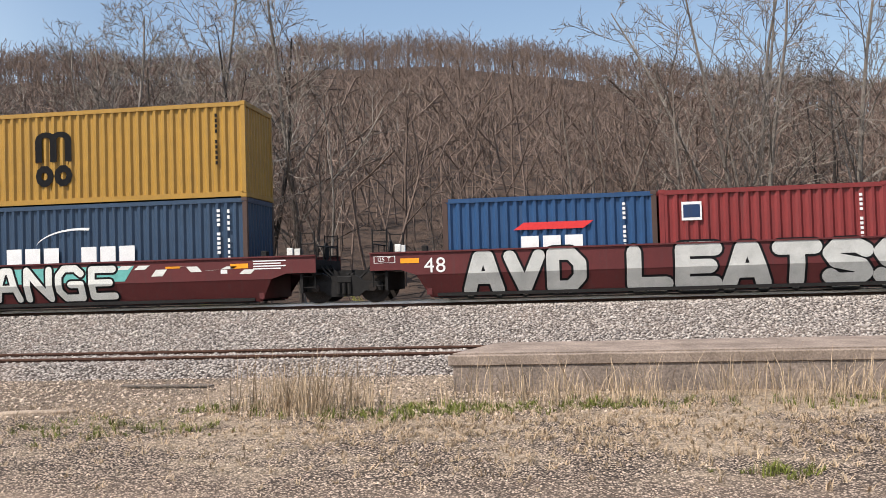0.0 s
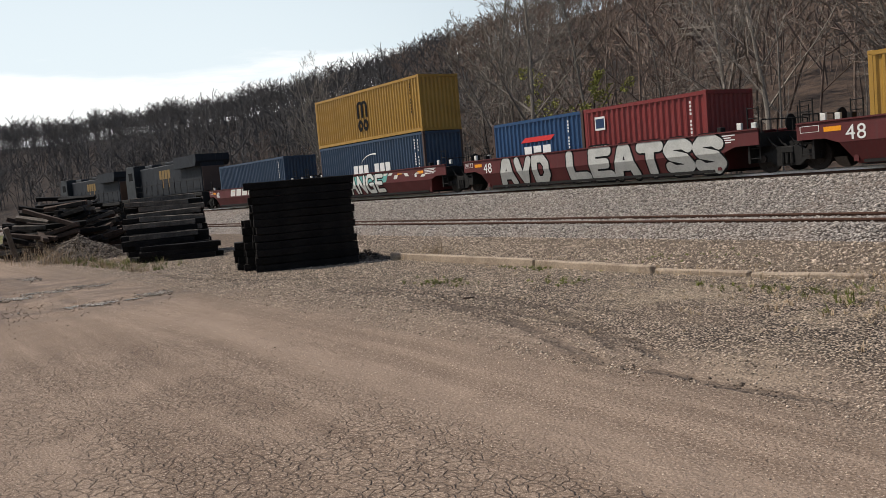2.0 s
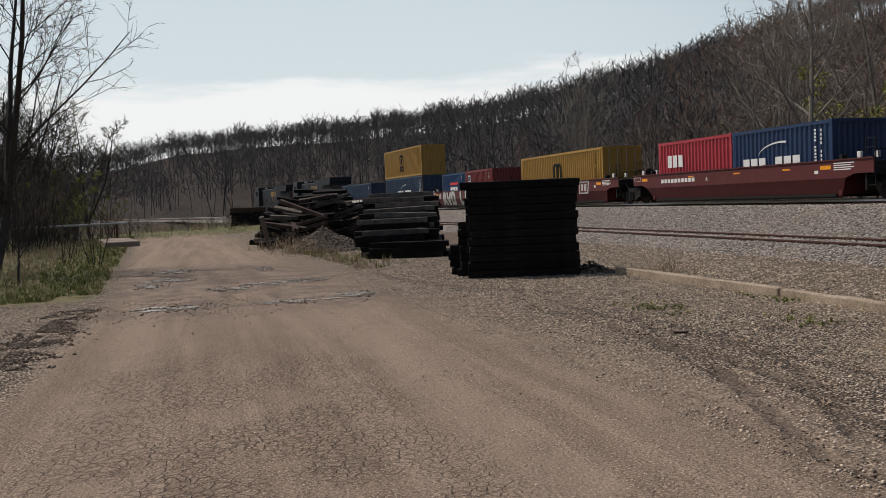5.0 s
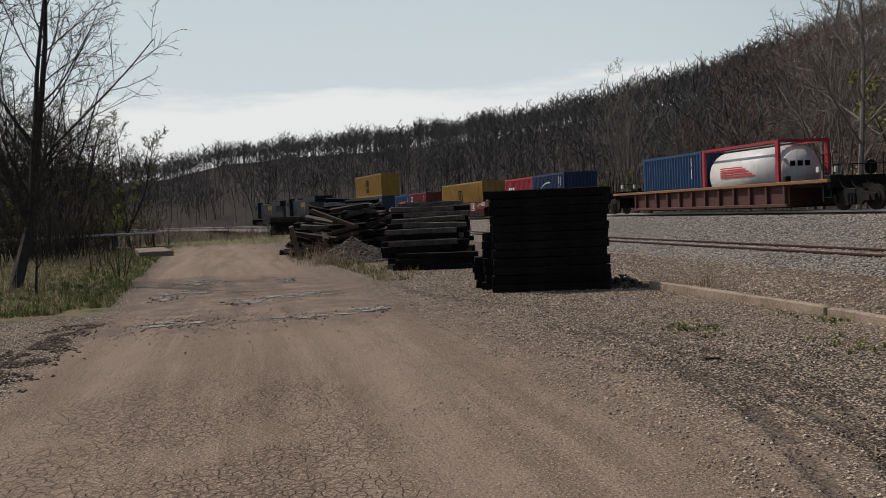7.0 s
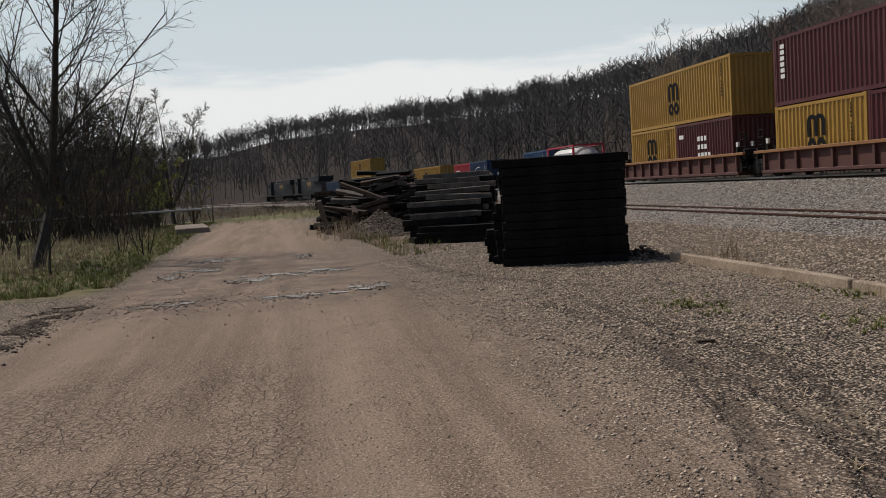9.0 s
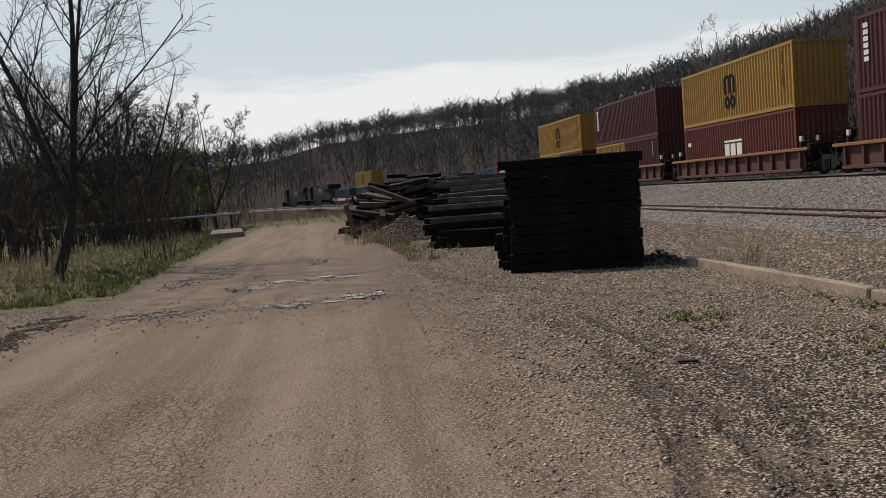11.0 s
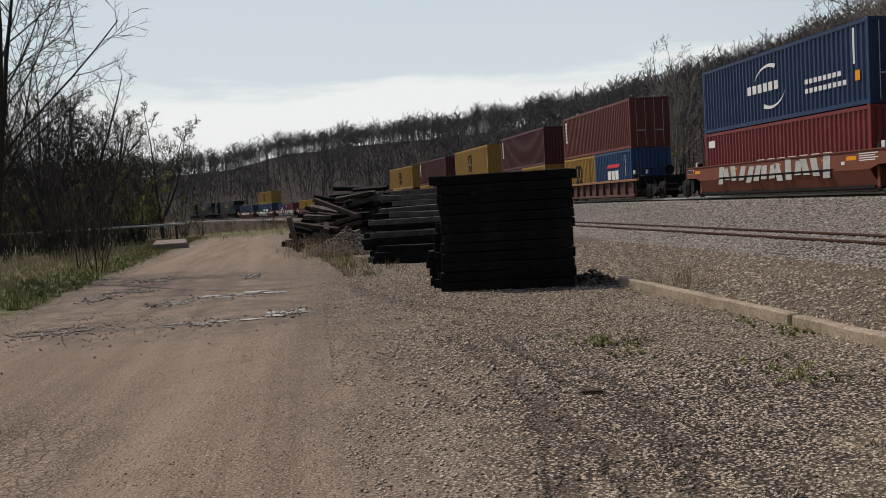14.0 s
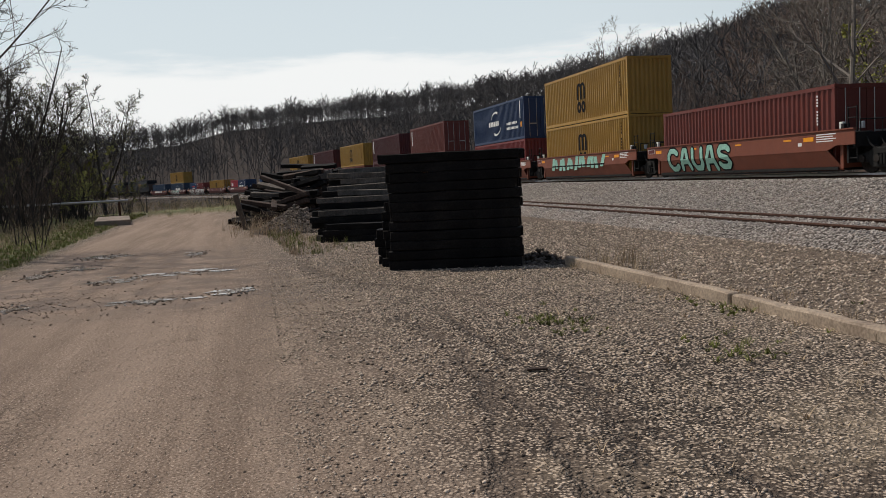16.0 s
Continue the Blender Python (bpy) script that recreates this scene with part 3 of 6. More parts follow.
siding = make_track("siding_track", "rusty siding of two dull rails in gravel", SIDE_Y - MAIN_Y, lambda s: SIDE_TOP, 0.5, -300, False)


# ---- train ----
MOVERS, ROLLERS = [], []


def text_mesh(words, size, fat=0.0):
    cu = bpy.data.curves.new("lettering", "FONT")
    cu.body, cu.size, cu.offset, cu.extrude = words, size, fat, 0.004
    cu.align_x, cu.align_y = "CENTER", "CENTER"
    cu.resolution_u = 3
    ob = bpy.data.objects.new("lettering", cu)
    scene.collection.objects.link(ob)
    me = bpy.data.meshes.new_from_object(ob.evaluated_get(bpy.context.evaluated_depsgraph_get()))
    bpy.data.objects.remove(ob)
    bpy.data.curves.remove(cu)
    return me


def lettering(name, words, size, x, y, z, material, parent, fat=0.0, stretch=1.0, tall=1.0, tilt=0.0, label=""):
    """Raised writing, letter by letter, on the side that faces the lane (towards -y); it follows the side's lean."""
    widths = []
    for ch in words:
        me = text_mesh(ch, size, fat)
        xs = [v.co.x for v in me.vertices] or [0, size * 0.3]
        widths.append((ch, me, max(xs) - min(xs), (max(xs) + min(xs)) / 2))
    gap = size * 0.10 - fat * 2
    total = sum(q[2] for q in widths) + gap * (len(words) - 1)
    at = -total / 2
    for ch, me, wide, mid in widths:
        if ch != " ":
            ob = new(name, me)
            me.transform(pose(x + (at + wide / 2) * stretch, y, z, 90, 0, 0) @ Matrix.Diagonal((stretch, tall, 1, 1)) @ Matrix.Translation((-mid, 0, 0)))
            for v in me.vertices:
                if v.co.z < 0.78:
                    v.co.y += (0.78 - v.co.z) * 0.22
            me.materials.append(material)
            ob.parent = parent
            if label:
                ob["label"] = label
        at += wide + gap


GLYPHS = {"A": ((0, 0, 0.35, 1), (0.35, 1, 0.65, 1), (0.65, 1, 1, 0), (0.2, 0.38, 0.8, 0.38)), "V": ((0, 1, 0.5, 0), (0.5, 0, 1, 1)),
          "D": ((0.05, 0, 0.05, 1), (0.05, 1, 0.65, 1), (0.65, 1, 0.97, 0.7), (0.97, 0.7, 0.97, 0.3), (0.97, 0.3, 0.65, 0), (0.65, 0, 0.05, 0)),
          "L": ((0.05, 1, 0.05, 0), (0.05, 0, 1, 0)), "E": ((0.05, 0, 0.05, 1), (0.05, 1, 1, 1), (0.05, 0.5, 0.85, 0.5), (0.05, 0, 1, 0)),
          "T": ((0, 1, 1, 1), (0.5, 1, 0.5, 0)), "S": ((1, 0.86, 0.75, 1), (0.75, 1, 0.2, 1), (0.2, 1, 0, 0.8), (0, 0.8, 0.15, 0.58), (0.15, 0.58, 0.85, 0.42), (0.85, 0.42, 1, 0.2), (1, 0.2, 0.75, 0), (0.75, 0, 0.2, 0), (0.2, 0, 0, 0.14)),
          "R": ((0.05, 0, 0.05, 1), (0.05, 1, 0.75, 1), (0.75, 1, 0.95, 0.76), (0.95, 0.76, 0.75, 0.5), (0.75, 0.5, 0.05, 0.5), (0.45, 0.5, 1, 0)),
          "N": ((0, 0, 0, 1), (0, 1, 1, 0), (1, 0, 1, 1)), "G": ((1, 0.82, 0.75, 1), (0.75, 1, 0.25, 1), (0.25, 1, 0, 0.75), (0, 0.75, 0, 0.25), (0, 0.25, 0.25, 0), (0.25, 0, 1, 0), (1, 0, 1, 0.45), (1, 0.45, 0.55, 0.45)),
          "C": ((1, 0.85, 0.7, 1), (0.7, 1, 0.25, 1), (0.25, 1, 0, 0.75), (0, 0.75, 0, 0.25), (0, 0.25, 0.25, 0), (0.25, 0, 0.7, 0), (0.7, 0, 1, 0.15)),
          "U": ((0, 1, 0, 0.25), (0, 0.25, 0.25, 0), (0.25, 0, 0.75, 0), (0.75, 0, 1, 0.25), (1, 0.25, 1, 1))}


def spray_word(word, x0, x1, z0, z1, paint, car, label, edge=BLACKMARK, width=0.24, tilt=0.0):
    """Fat sprayed letters with a dark outline, on the side that faces the lane."""
    cell = (x1 - x0) / len(word)
    rng = random.Random(len(word))
    for k, ch in enumerate(word):
        lo, hi = z0 + rng.uniform(0, 0.07), z1 - rng.uniform(0, 0.07)
        sx = cell * 0.70
        for name, wide, y, m, note in (("graffiti_outline", width + 0.13, -1.470, edge, ""), ("graffiti_letter", width, -1.478, paint, label)):
            bm = bmesh.new()
            for q, (ax, az, bx, bz) in enumerate(GLYPHS[ch]):
                a = Vector((x0 + k * cell + cell * 0.13 + ax * sx + az * tilt, lo + 0.14 + az * (hi - lo - 0.28)))
                c = Vector((x0 + k * cell + cell * 0.13 + bx * sx + bz * tilt, lo + 0.14 + bz * (hi - lo - 0.28)))
                d = (c - a).normalized()
                n = Vector((-d.y, d.x)) * wide / 2
                turns = [radians(-90 + 30 * i) for i in range(7)]
                pts = [c + d * (math.cos(t) * wide / 2) + n * math.sin(t) for t in turns] + [a - d * (math.cos(t) * wide / 2) - n * math.sin(t) for t in turns]
                yy = y - 0.0006 * q
                vs = [bm.verts.new((v.x, yy, v.y)) for v in pts]
                ws = [bm.verts.new((v.x, yy + 0.012, v.y)) for v in pts]
                bm.faces.new(vs)
                for i in range(len(pts)):
                    j = (i + 1) % len(pts)
                    bm.faces.new((vs[i], ws[i], ws[j], vs[j]))
            bmesh.ops.bisect_plane(bm, geom=[*bm.verts, *bm.edges, *bm.faces], plane_co=(0, 0, 0.78), plane_no=(0, 0, 1))
            for v in bm.verts:
                v.co.y += max(0.0, 0.78 - v.co.z) * 0.387
            part(name, bm, m, car, note)


def patch(name, x0, x1, y, z0, z1, material, parent, label="", skew=0.0):
    """A flat painted mark 3 mm proud of the side."""
    bm = prism([(x0, z0), (x1, z0), (x1 + skew, z1), (x0 + skew, z1)], y - 0.003, y + 0.004)
    return part(name, bm, material, parent, label)


def corrugated(length, height, y, depth, wave=0.278, face=-1):
    """A pressed side panel along x; face: the side on which it shows."""
    n = max(4, round(length / wave))
    w = length / n
    xs = []
    for i in range(n):
        b = -length / 2 + i * w
        xs += [(b, 0), (b + w * 0.26, 0), (b + w * 0.5, 1), (b + w * 0.76, 1)]
    xs.append((length / 2, 0))
    bm = bmesh.new()
    lo = [bm.verts.new((x, y - face * depth * d, 0)) for x, d in xs]
    hi = [bm.verts.new((x, y - face * depth * d, height)) for x, d in xs]
    for i in range(len(xs) - 1):
        f = (lo[i], lo[i + 1], hi[i + 1], hi[i])
        bm.faces.new(f if face < 0 else f[::-1])
    return bm


def container(paint, length, height, label, marks=None, doors=False, dark=None):
    """An intermodal box; its base is at z = 0, the lane side faces -y."""
    c = empty("shipping_container")
    tagged(c, label, "container")
    L, W, H = length / 2, 1.22, height
    for face in (-1, 1):
        bm = corrugated(length - 0.30, H - 0.32, face * (W - 0.012), 0.058, face=face)
        bmesh.ops.translate(bm, verts=bm.verts, vec=(0, 0, 0.18))
        part("side_panel", bm, paint, c)
        part("top_rail", slab(-L + 0.1, L - 0.1, face * W - 0.05 * (face > 0) - 0.0, face * W + 0.05 * (face < 0), H - 0.145, H - 0.02), paint, c)
        part("bottom_rail", slab(-L + 0.1, L - 0.1, min(face * W, face * (W - 0.06)), max(face * W, face * (W - 0.06)), 0.03, 0.185), paint, c)
    part("roof", corrugated_roof(length, W, H), paint, c)
    part("floor", slab(-L + 0.1, L - 0.1, -W + 0.06, W - 0.06, 0.06, 0.12), BLACKIRON, c)
    for e in (-1, 1):
        for f in (-1, 1):
            part("corner_post", slab(min(e * L, e * (L - 0.15)), max(e * L, e * (L - 0.15)), min(f * W, f * (W - 0.12)), max(f * W, f * (W - 0.12)), 0.118, H - 0.118, 0.012), dark or paint, c)
            for z in (0, H - 0.118):
                part("corner_casting", slab(min(e * (L + 0.004), e * (L - 0.178)), max(e * (L + 0.004), e * (L - 0.178)), min(f * (W + 0.004), f * (W - 0.16)), max(f * (W + 0.004), f * (W - 0.16)), z, z + 0.118, 0.01), dark or paint, c)
        if e > 0 and doors:
            for f in (-1, 1):
                d = part("door", slab(L - 0.09, L - 0.03, min(f * 0.01, f * 1.1), max(f * 0.01, f * 1.1), 0.16, H - 0.15, 0.01), paint, c)
                for q in (0.28, 0.82):
                    part("lock_rod", rod(bmesh.new(), (L - 0.005, f * q, 0.14), (L - 0.005, f * q, H - 0.14), 0.018), PIPEMETAL, d)
                part("handle", slab(L - 0.03, L + 0.005, f * 0.55 - 0.28, f * 0.55 + 0.28, 1.0, 1.06), PIPEMETAL, d)
        else:
            bm = corrugated(2.2, H - 0.30, 0, 0.045, wave=0.25)
            bmesh.ops.rotate(bm, verts=bm.verts, matrix=Matrix.Rotation(radians(90 * e), 3, "Z"))
            bmesh.ops.translate(bm, verts=bm.verts, vec=(e * (L - 0.03), 0, 0.15))
            part("end_panel", bm, paint, c)
        part("end_sill", slab(min(e * L, e * (L - 0.1)), max(e * L, e * (L - 0.1)), -1.08, 1.08, 0.02, 0.16), paint, c)
        part("end_header", slab(min(e * L, e * (L - 0.1)), max(e * L, e * (L - 0.1)), -1.08, 1.08, H - 0.15, H - 0.01), paint, c)
    if marks:
        marks(c, L, -W - 0.002, H)
    return c


def corrugated_roof(length, W, H):
    n = max(6, round(length / 0.42))
    w = (length - 0.1) / n
    bm = bmesh.new()
    rows = []
    for i in range(n):
        b = -length / 2 + 0.05 + i * w
        rows += [(b, 0), (b + 0.55 * w, 0), (b + 0.62 * w, 1), (b + 0.93 * w, 1)]
    rows.append((length / 2 - 0.05, 0))
    a = [bm.verts.new((x, -W + 0.02, H - 0.03 + 0.02 * d)) for x, d in rows]
    b = [bm.verts.new((x, W - 0.02, H - 0.03 + 0.02 * d)) for x, d in rows]
    for i in range(len(rows) - 1):
        bm.faces.new((a[i], a[i + 1], b[i + 1], b[i]))
    return bm


# emblems: plain shapes in the colours of the originals
def arc_band(name, cx, cz, r0, r1, a0, a1, y, material, parent, label="", tall=1.0, steps=10):
    """A painted part of a ring between two angles, 3 mm proud of the side; a tapering one where r0 is a pair."""
    bm = bmesh.new()
    ra, rb = r0 if isinstance(r0, tuple) else (r0, r0)
    rows = []
    for i in range(steps + 1):
        t = radians(a0 + (a1 - a0) * i / steps)
        ri = ra + (rb - ra) * i / steps
        rows.append([bm.verts.new((cx + math.cos(t) * r, y - 0.003, cz + math.sin(t) * r * tall)) for r in (ri, r1)])
    for p, q in zip(rows, rows[1:]):
        bm.faces.new((p[0], p[1], q[1], q[0]))
    bm.normal_update()
    bmesh.ops.solidify(bm, geom=bm.faces[:], thickness=0.004)
    return part(name, bm, material, parent, label)


def upright_bars(c, x, y, z0, z1, material, wide=0.10):
    """A column of small plain bars where the box number stands."""
    bm = bmesh.new()
    n = 10
    for k in range(n):
        z = z1 - (z1 - z0) * (k + 1) / n
        if k not in (4,):
            box(bm, x, x + wide, y - 0.003, y + 0.004, z, z + (z1 - z0) / n * 0.62)
    tagged(part("number_bar", bm, material, c), kind="stuff")


def emblem_block(c, L, y, H):
    x = -0.10
    for k in range(3):
        patch("emblem_stroke", x - 0.60 + k * 0.49, x - 0.38 + k * 0.49, y, H * 0.46, H * 0.69, BLACKMARK, c, "black emblem stroke")
    for k in range(2):
        arc_band("emblem_arch", x - 0.245 + k * 0.49, H * 0.69, 0.135, 0.355, 0, 180, y - 0.002 * k, BLACKMARK, c, "black rounded emblem arch", 0.75)
        arc_band("emblem_ring", x - 0.30 + k * 0.62, H * 0.31, 0.11, 0.30, 0, 360, y, BLACKMARK, c, "black rounded emblem ring", 1.12)
    upright_bars(c, L - 0.95, y, H * 0.35, H * 0.9, BLACKMARK, 0.07)


def emblem_white_row(c, L, y, H):
    """A row of white blocks with a rising swoosh over it."""
    w = 0.62 if L > 4 else 0.52
    x = -L * 0.28 if L > 4 else -L * 0.75
    for k in range(7):
        if k != 3:
            patch("letter_block", x + k * w, x + k * w + w * 0.8, y, H * 0.36, H * 0.54, WHITE, c, "white lettering block")
    arc_band("swoosh", x + 2.5, H * 0.52, (1.55, 1.36), 1.56, 165, 80, y, WHITE, c, "white tapering swoosh", 0.42)
    upright_bars(c, L - 0.95, y, H * 0.42, H * 0.9, WHITE)
    upright_bars(c, L - 0.62, y, H * 0.30, H * 0.9, WHITE, 0.07)


def emblem_small_white(c, L, y, H):
    arc_band("swoosh", -0.2, H * 0.50, (1.2, 0.98), 1.21, 160, 65, y, WHITE, c, "white tapering swoosh", 0.75)
    arc_band("swoosh", -0.2, H * 0.50, (1.2, 0.98), 1.21, -20, -115, y, WHITE, c, "white tapering swoosh", 0.75)
    for k in range(6):
        patch("letter_block", -L * 0.32 + k * 0.42, -L * 0.32 + k * 0.42 + 0.30, y, H * 0.44, H * 0.56, WHITE, c, "white lettering block")
    for z, n in ((0.40, 8), (0.28, 9)):
        for k in range(n):
            patch("letter_bar", L * 0.38 + k * 0.29, L * 0.38 + k * 0.29 + 0.20, y, H * z, H * (z + 0.06), WHITE, c)
    patch("number_bar", L - 0.85, L - 0.75, y, H * 0.5, H * 0.92, WHITE, c)
    patch("tag", L - 0.75, L - 0.5, y, H * 0.30, H * 0.42, ORANGEMARK, c)


def emblem_red_wing(c, L, y, H):
    patch("wing", -L * 0.33, L * 0.32, y, H * 0.62, H * 0.70, REDMARK, c, "red wing-shaped stripe", skew=0.3)
    for k in range(3):
        patch("letter_block", -L * 0.26 + k * 0.62, -L * 0.26 + k * 0.62 + 0.50, y, H * 0.34, H * 0.55, WHITE, c, "white lettering block")
    upright_bars(c, L - 0.95, y, H * 0.4, H * 0.9, WHITE, 0.08)


def emblem_badge(c, L, y, H):
    patch("badge", -L * 0.80, -L * 0.62, y, H * 0.66, H * 0.86, WHITE, c, "small white square badge")
    patch("badge_field", -L * 0.785, -L * 0.635, y - 0.003, H * 0.69, H * 0.83, NAVY, c, "blue badge field")
    upright_bars(c, L - 0.75, y, H * 0.4, H * 0.9, WHITE, 0.08)


def emblem_white_top(c, L, y, H):
    for k in range(3):
        patch("letter_block", -L * 0.72 + k * 0.48, -L * 0.72 + k * 0.48 + 0.36, y, H * 0.52, H * 0.74, WHITE, c, "white lettering block")


def emblem_white_centre(c, L, y, H):
    for k in range(3):
        patch("letter_block", -0.95 + k * 0.68, -0.42 + k * 0.68, y, H * 0.30, H * 0.55, WHITE, c, "white lettering block")
    patch("stripe", -0.95, 1.0, y, H * 0.58, H * 0.62, WHITE, c)
    patch("number_bar", -L + 0.5, -L + 0.9, y, H * 0.6, H * 0.68, WHITE, c)


def emblem_upright(c, L, y, H):
    for k in range(6):
        patch("letter_bar", -L + 0.55, -L + 0.85, y, H * (0.82 - k * 0.085), H * (0.88 - k * 0.085), WHITE, c, "white upright lettering bar")


def emblem_white_low(c, L, y, H):
    for k in range(7):
        patch("letter_block", -L * 0.22 + k * 0.78, -L * 0.22 + k * 0.78 + 0.56, y, H * 0.20, H * 0.44, PALESPRAY, c, "white lettering block")
    patch("tag", -L + 0.4, -L + 1.0, y, H * 0.74, H * 0.86, WHITE, c)


def emblem_rows(c, L, y, H):
    for r, n in ((0.62, 3), (0.46, 3), (0.30, 4)):
        for k in range(n):
            patch("letter_bar", -0.55 + k * 0.36, -0.30 + k * 0.36, y, H * r, H * (r + 0.09), WHITE, c, "white lettering bar")
    patch("number_bar", -L + 0.4, -L + 0.9, y, H * 0.7, H * 0.78, WHITE, c)


def emblem_none(c, L, y, H):
    upright_bars(c, L - 0.95, y, H * 0.5, H * 0.9, WHITE, 0.08)


def wheelset(parent, x, r=0.46):
    """Two wheels on an axle; its own origin is the axle's middle."""
    bm = bmesh.new()
    rod(bm, (0, -0.95, 0), (0, 0.95, 0), 0.07, 8)
    for y in (-0.745, 0.745):
        rod(bm, (0, y - 0.055, 0), (0, y + 0.055, 0), r, 24)
        rod(bm, (0, y - 0.075 * (1 if y < 0 else -1) - 0.02, 0), (0, y - 0.075 * (1 if y < 0 else -1) + 0.02, 0), r * 0.62, 16)
        for k in range(3):
            a = k * math.tau / 3
            q = 0.075 * (-1 if y < 0 else 1)
            box(bm, math.cos(a) * 0.25 - 0.03, math.cos(a) * 0.25 + 0.03, y + q - 0.03, y + q + 0.03, math.sin(a) * 0.25 - 0.03, math.sin(a) * 0.25 + 0.03)
    w = part("wheelset", bm, WHEELSTEEL, parent)
    ROLLERS.append((w, x, r))
    return w


def truck(car, x):
    """A four-wheeled freight truck under a car, at x along it."""
    for dx in (-0.86, 0.86):
        wheelset(car, x + dx)
    for y in (-1.0, 1.0):
        bm = prism([(x - 1.15, 0.36), (x - 1.15, 0.58), (x - 0.55, 0.68), (x - 0.35, 0.82), (x + 0.35, 0.82), (x + 0.55, 0.68), (x + 1.15, 0.58), (x + 1.15, 0.36),
                    (x + 0.62, 0.36), (x + 0.42, 0.20), (x - 0.42, 0.20), (x - 0.62, 0.36)], y - 0.07, y + 0.07)
        part("side_frame", bm, BLACKIRON, car)
        for k in (-0.16, 0, 0.16):
            part("spring", rod(bmesh.new(), (x + k, y - 0.09, 0.28), (x + k, y - 0.09, 0.60), 0.06, 8), BLACKIRON, car)
        for dx in (-0.86, 0.86):
            part("bearing_cap", rod(bmesh.new(), (x + dx, y - 0.14, 0.46), (x + dx, y + 0.10, 0.46), 0.12, 10), WHEELSTEEL, car)
    part("bolster", slab(x - 0.22, x + 0.22, -1.1, 1.1, 0.60, 0.80, 0.02), BLACKIRON, car)


def rail_car(kind, s_mid, half, paint, label, marks=None, rear_truck=True, front_truck=True):
    """A container well car; z = 0 is the rail head, half: from its middle to the coupling."""
    car = empty("well_car")
    tagged(car, label, "rail car", group="cars of the train")
    e = half - 0.75
    for f in (-1, 1):
        if kind == "deep":
            top = part("side_sill", side_band(e, 0.78, 1.41, f * 1.45, f * 1.45, f), paint, car)
            part("lower_side", side_band_low(6.5, e, 0.12, 0.78, f), paint, car)
            part("top_flange", slab(-e, e, min(f * 1.38, f * 1.50), max(f * 1.38, f * 1.50), 1.41, 1.455), paint, car)
            part("bottom_flange", slab(-6.4, 6.4, min(f * 1.1, f * 1.24), max(f * 1.1, f * 1.24), 0.08, 0.118), BLACKIRON, car)
        else:
            part("top_chord", slab(-e, e, min(f * 1.36, f * 1.52), max(f * 1.36, f * 1.52), 1.06, 1.19, 0.015), SILLORANGE, car, "worn orange top edge")
            part("web", slab(-6.9, 6.9, min(f * 1.30, f * 1.33), max(f * 1.30, f * 1.33), 0.30, 1.06), paint, car)
            part("bottom_chord", slab(-6.9, 6.9, min(f * 1.28, f * 1.48), max(f * 1.28, f * 1.48), 0.18, 0.31, 0.015), paint, car)
            for k in range(12):
                x = -6.7 + k * 13.4 / 11
                part("side_rib", slab(x - 0.06, x + 0.06, min(f * 1.33, f * 1.47), max(f * 1.33, f * 1.47), 0.31, 1.06), paint, car)
    part("well_floor", slab(-6.3, 6.3, -1.28, 1.28, 0.14, 0.24), BLACKIRON, car)
    for d in (-1, 1):
        part("end_bulkhead", slab(min(d * 6.45, d * 6.6), max(d * 6.45, d * 6.6), -1.3, 1.3, 0.2, 1.0), paint, car)
        part("end_platform", slab(min(d * 6.6, d * e), max(d * 6.6, d * e), -1.30, 1.30, 0.92, 1.04, 0.01), BLACKIRON, car)
        part("end_beam", slab(min(d * e, d * (e - 0.14)), max(d * e, d * (e - 0.14)), -1.4, 1.4, 0.86, 1.30), BLACKIRON, car)
        part("drawbar", slab(min(d * e, d * (half + 0.02)), max(d * e, d * (half + 0.02)), -0.16, 0.16, 0.72, 0.98), BLACKIRON, car)
        for y in (-1.32, 1.32):
            ladder = bmesh.new()
            x0 = d * (e - 0.06)
            rod(ladder, (x0, y, 0.45), (x0, y, 2.15), 0.022)
            rod(ladder, (x0 - d * 0.42, y, 0.45), (x0 - d * 0.42, y, 2.15), 0.022)
            for k in range(6):
                rod(ladder, (x0, y, 0.5 + k * 0.32), (x0 - d * 0.42, y, 0.5 + k * 0.32), 0.016)
            part("ladder", ladder, BLACKIRON, car)
        hr = bmesh.new()
        rod(hr, (d * (e - 0.05), -1.2, 1.72), (d * (e - 0.05), 1.2, 1.72), 0.02)
        for y in (-1.2, -0.4, 0.4, 1.2):
            rod(hr, (d * (e - 0.05), y, 1.0), (d * (e - 0.05), y, 1.72), 0.02)
        part("hand_rail", hr, BLACKIRON, car)
        part("brake_gear", slab(min(d * (e - 1.1), d * (e - 0.55)), max(d * (e - 1.1), d * (e - 0.55)), -0.9, -0.35, 1.04, 1.36, 0.03), BLACKIRON, car)
        for k, y in enumerate((-1.05, -0.55, 0.1)):
            hose = bmesh.new()
            a = Vector((d * (e + 0.02), y, 1.15))
            for q in range(5):
                c = Vector((d * (e + 0.02 + 0.17 * (q + 1)), y + 0.05 * q, 1.15 - 0.45 * math.sin((q + 1) / 5 * math.pi * 0.8)))
                rod(hose, a, c, 0.03)
                a = c
            part("air_hose", hose, BLACKIRON, car)
        part("end_plate", slab(min(d * (e - 0.5), d * (e - 0.42)), max(d * (e - 0.5), d * (e - 0.42)), -1.36, 1.36, 0.35, 0.9), BLACKIRON, car)
        for y in (-1.34, -0.6):
            part("flag_bracket", slab(min(d * (e - 0.9), d * (e - 0.72)), max(d * (e - 0.9), d * (e - 0.72)), y, y + 0.1, 1.46, 1.68, 0.01), PALESPRAY, car, "pale bracket")
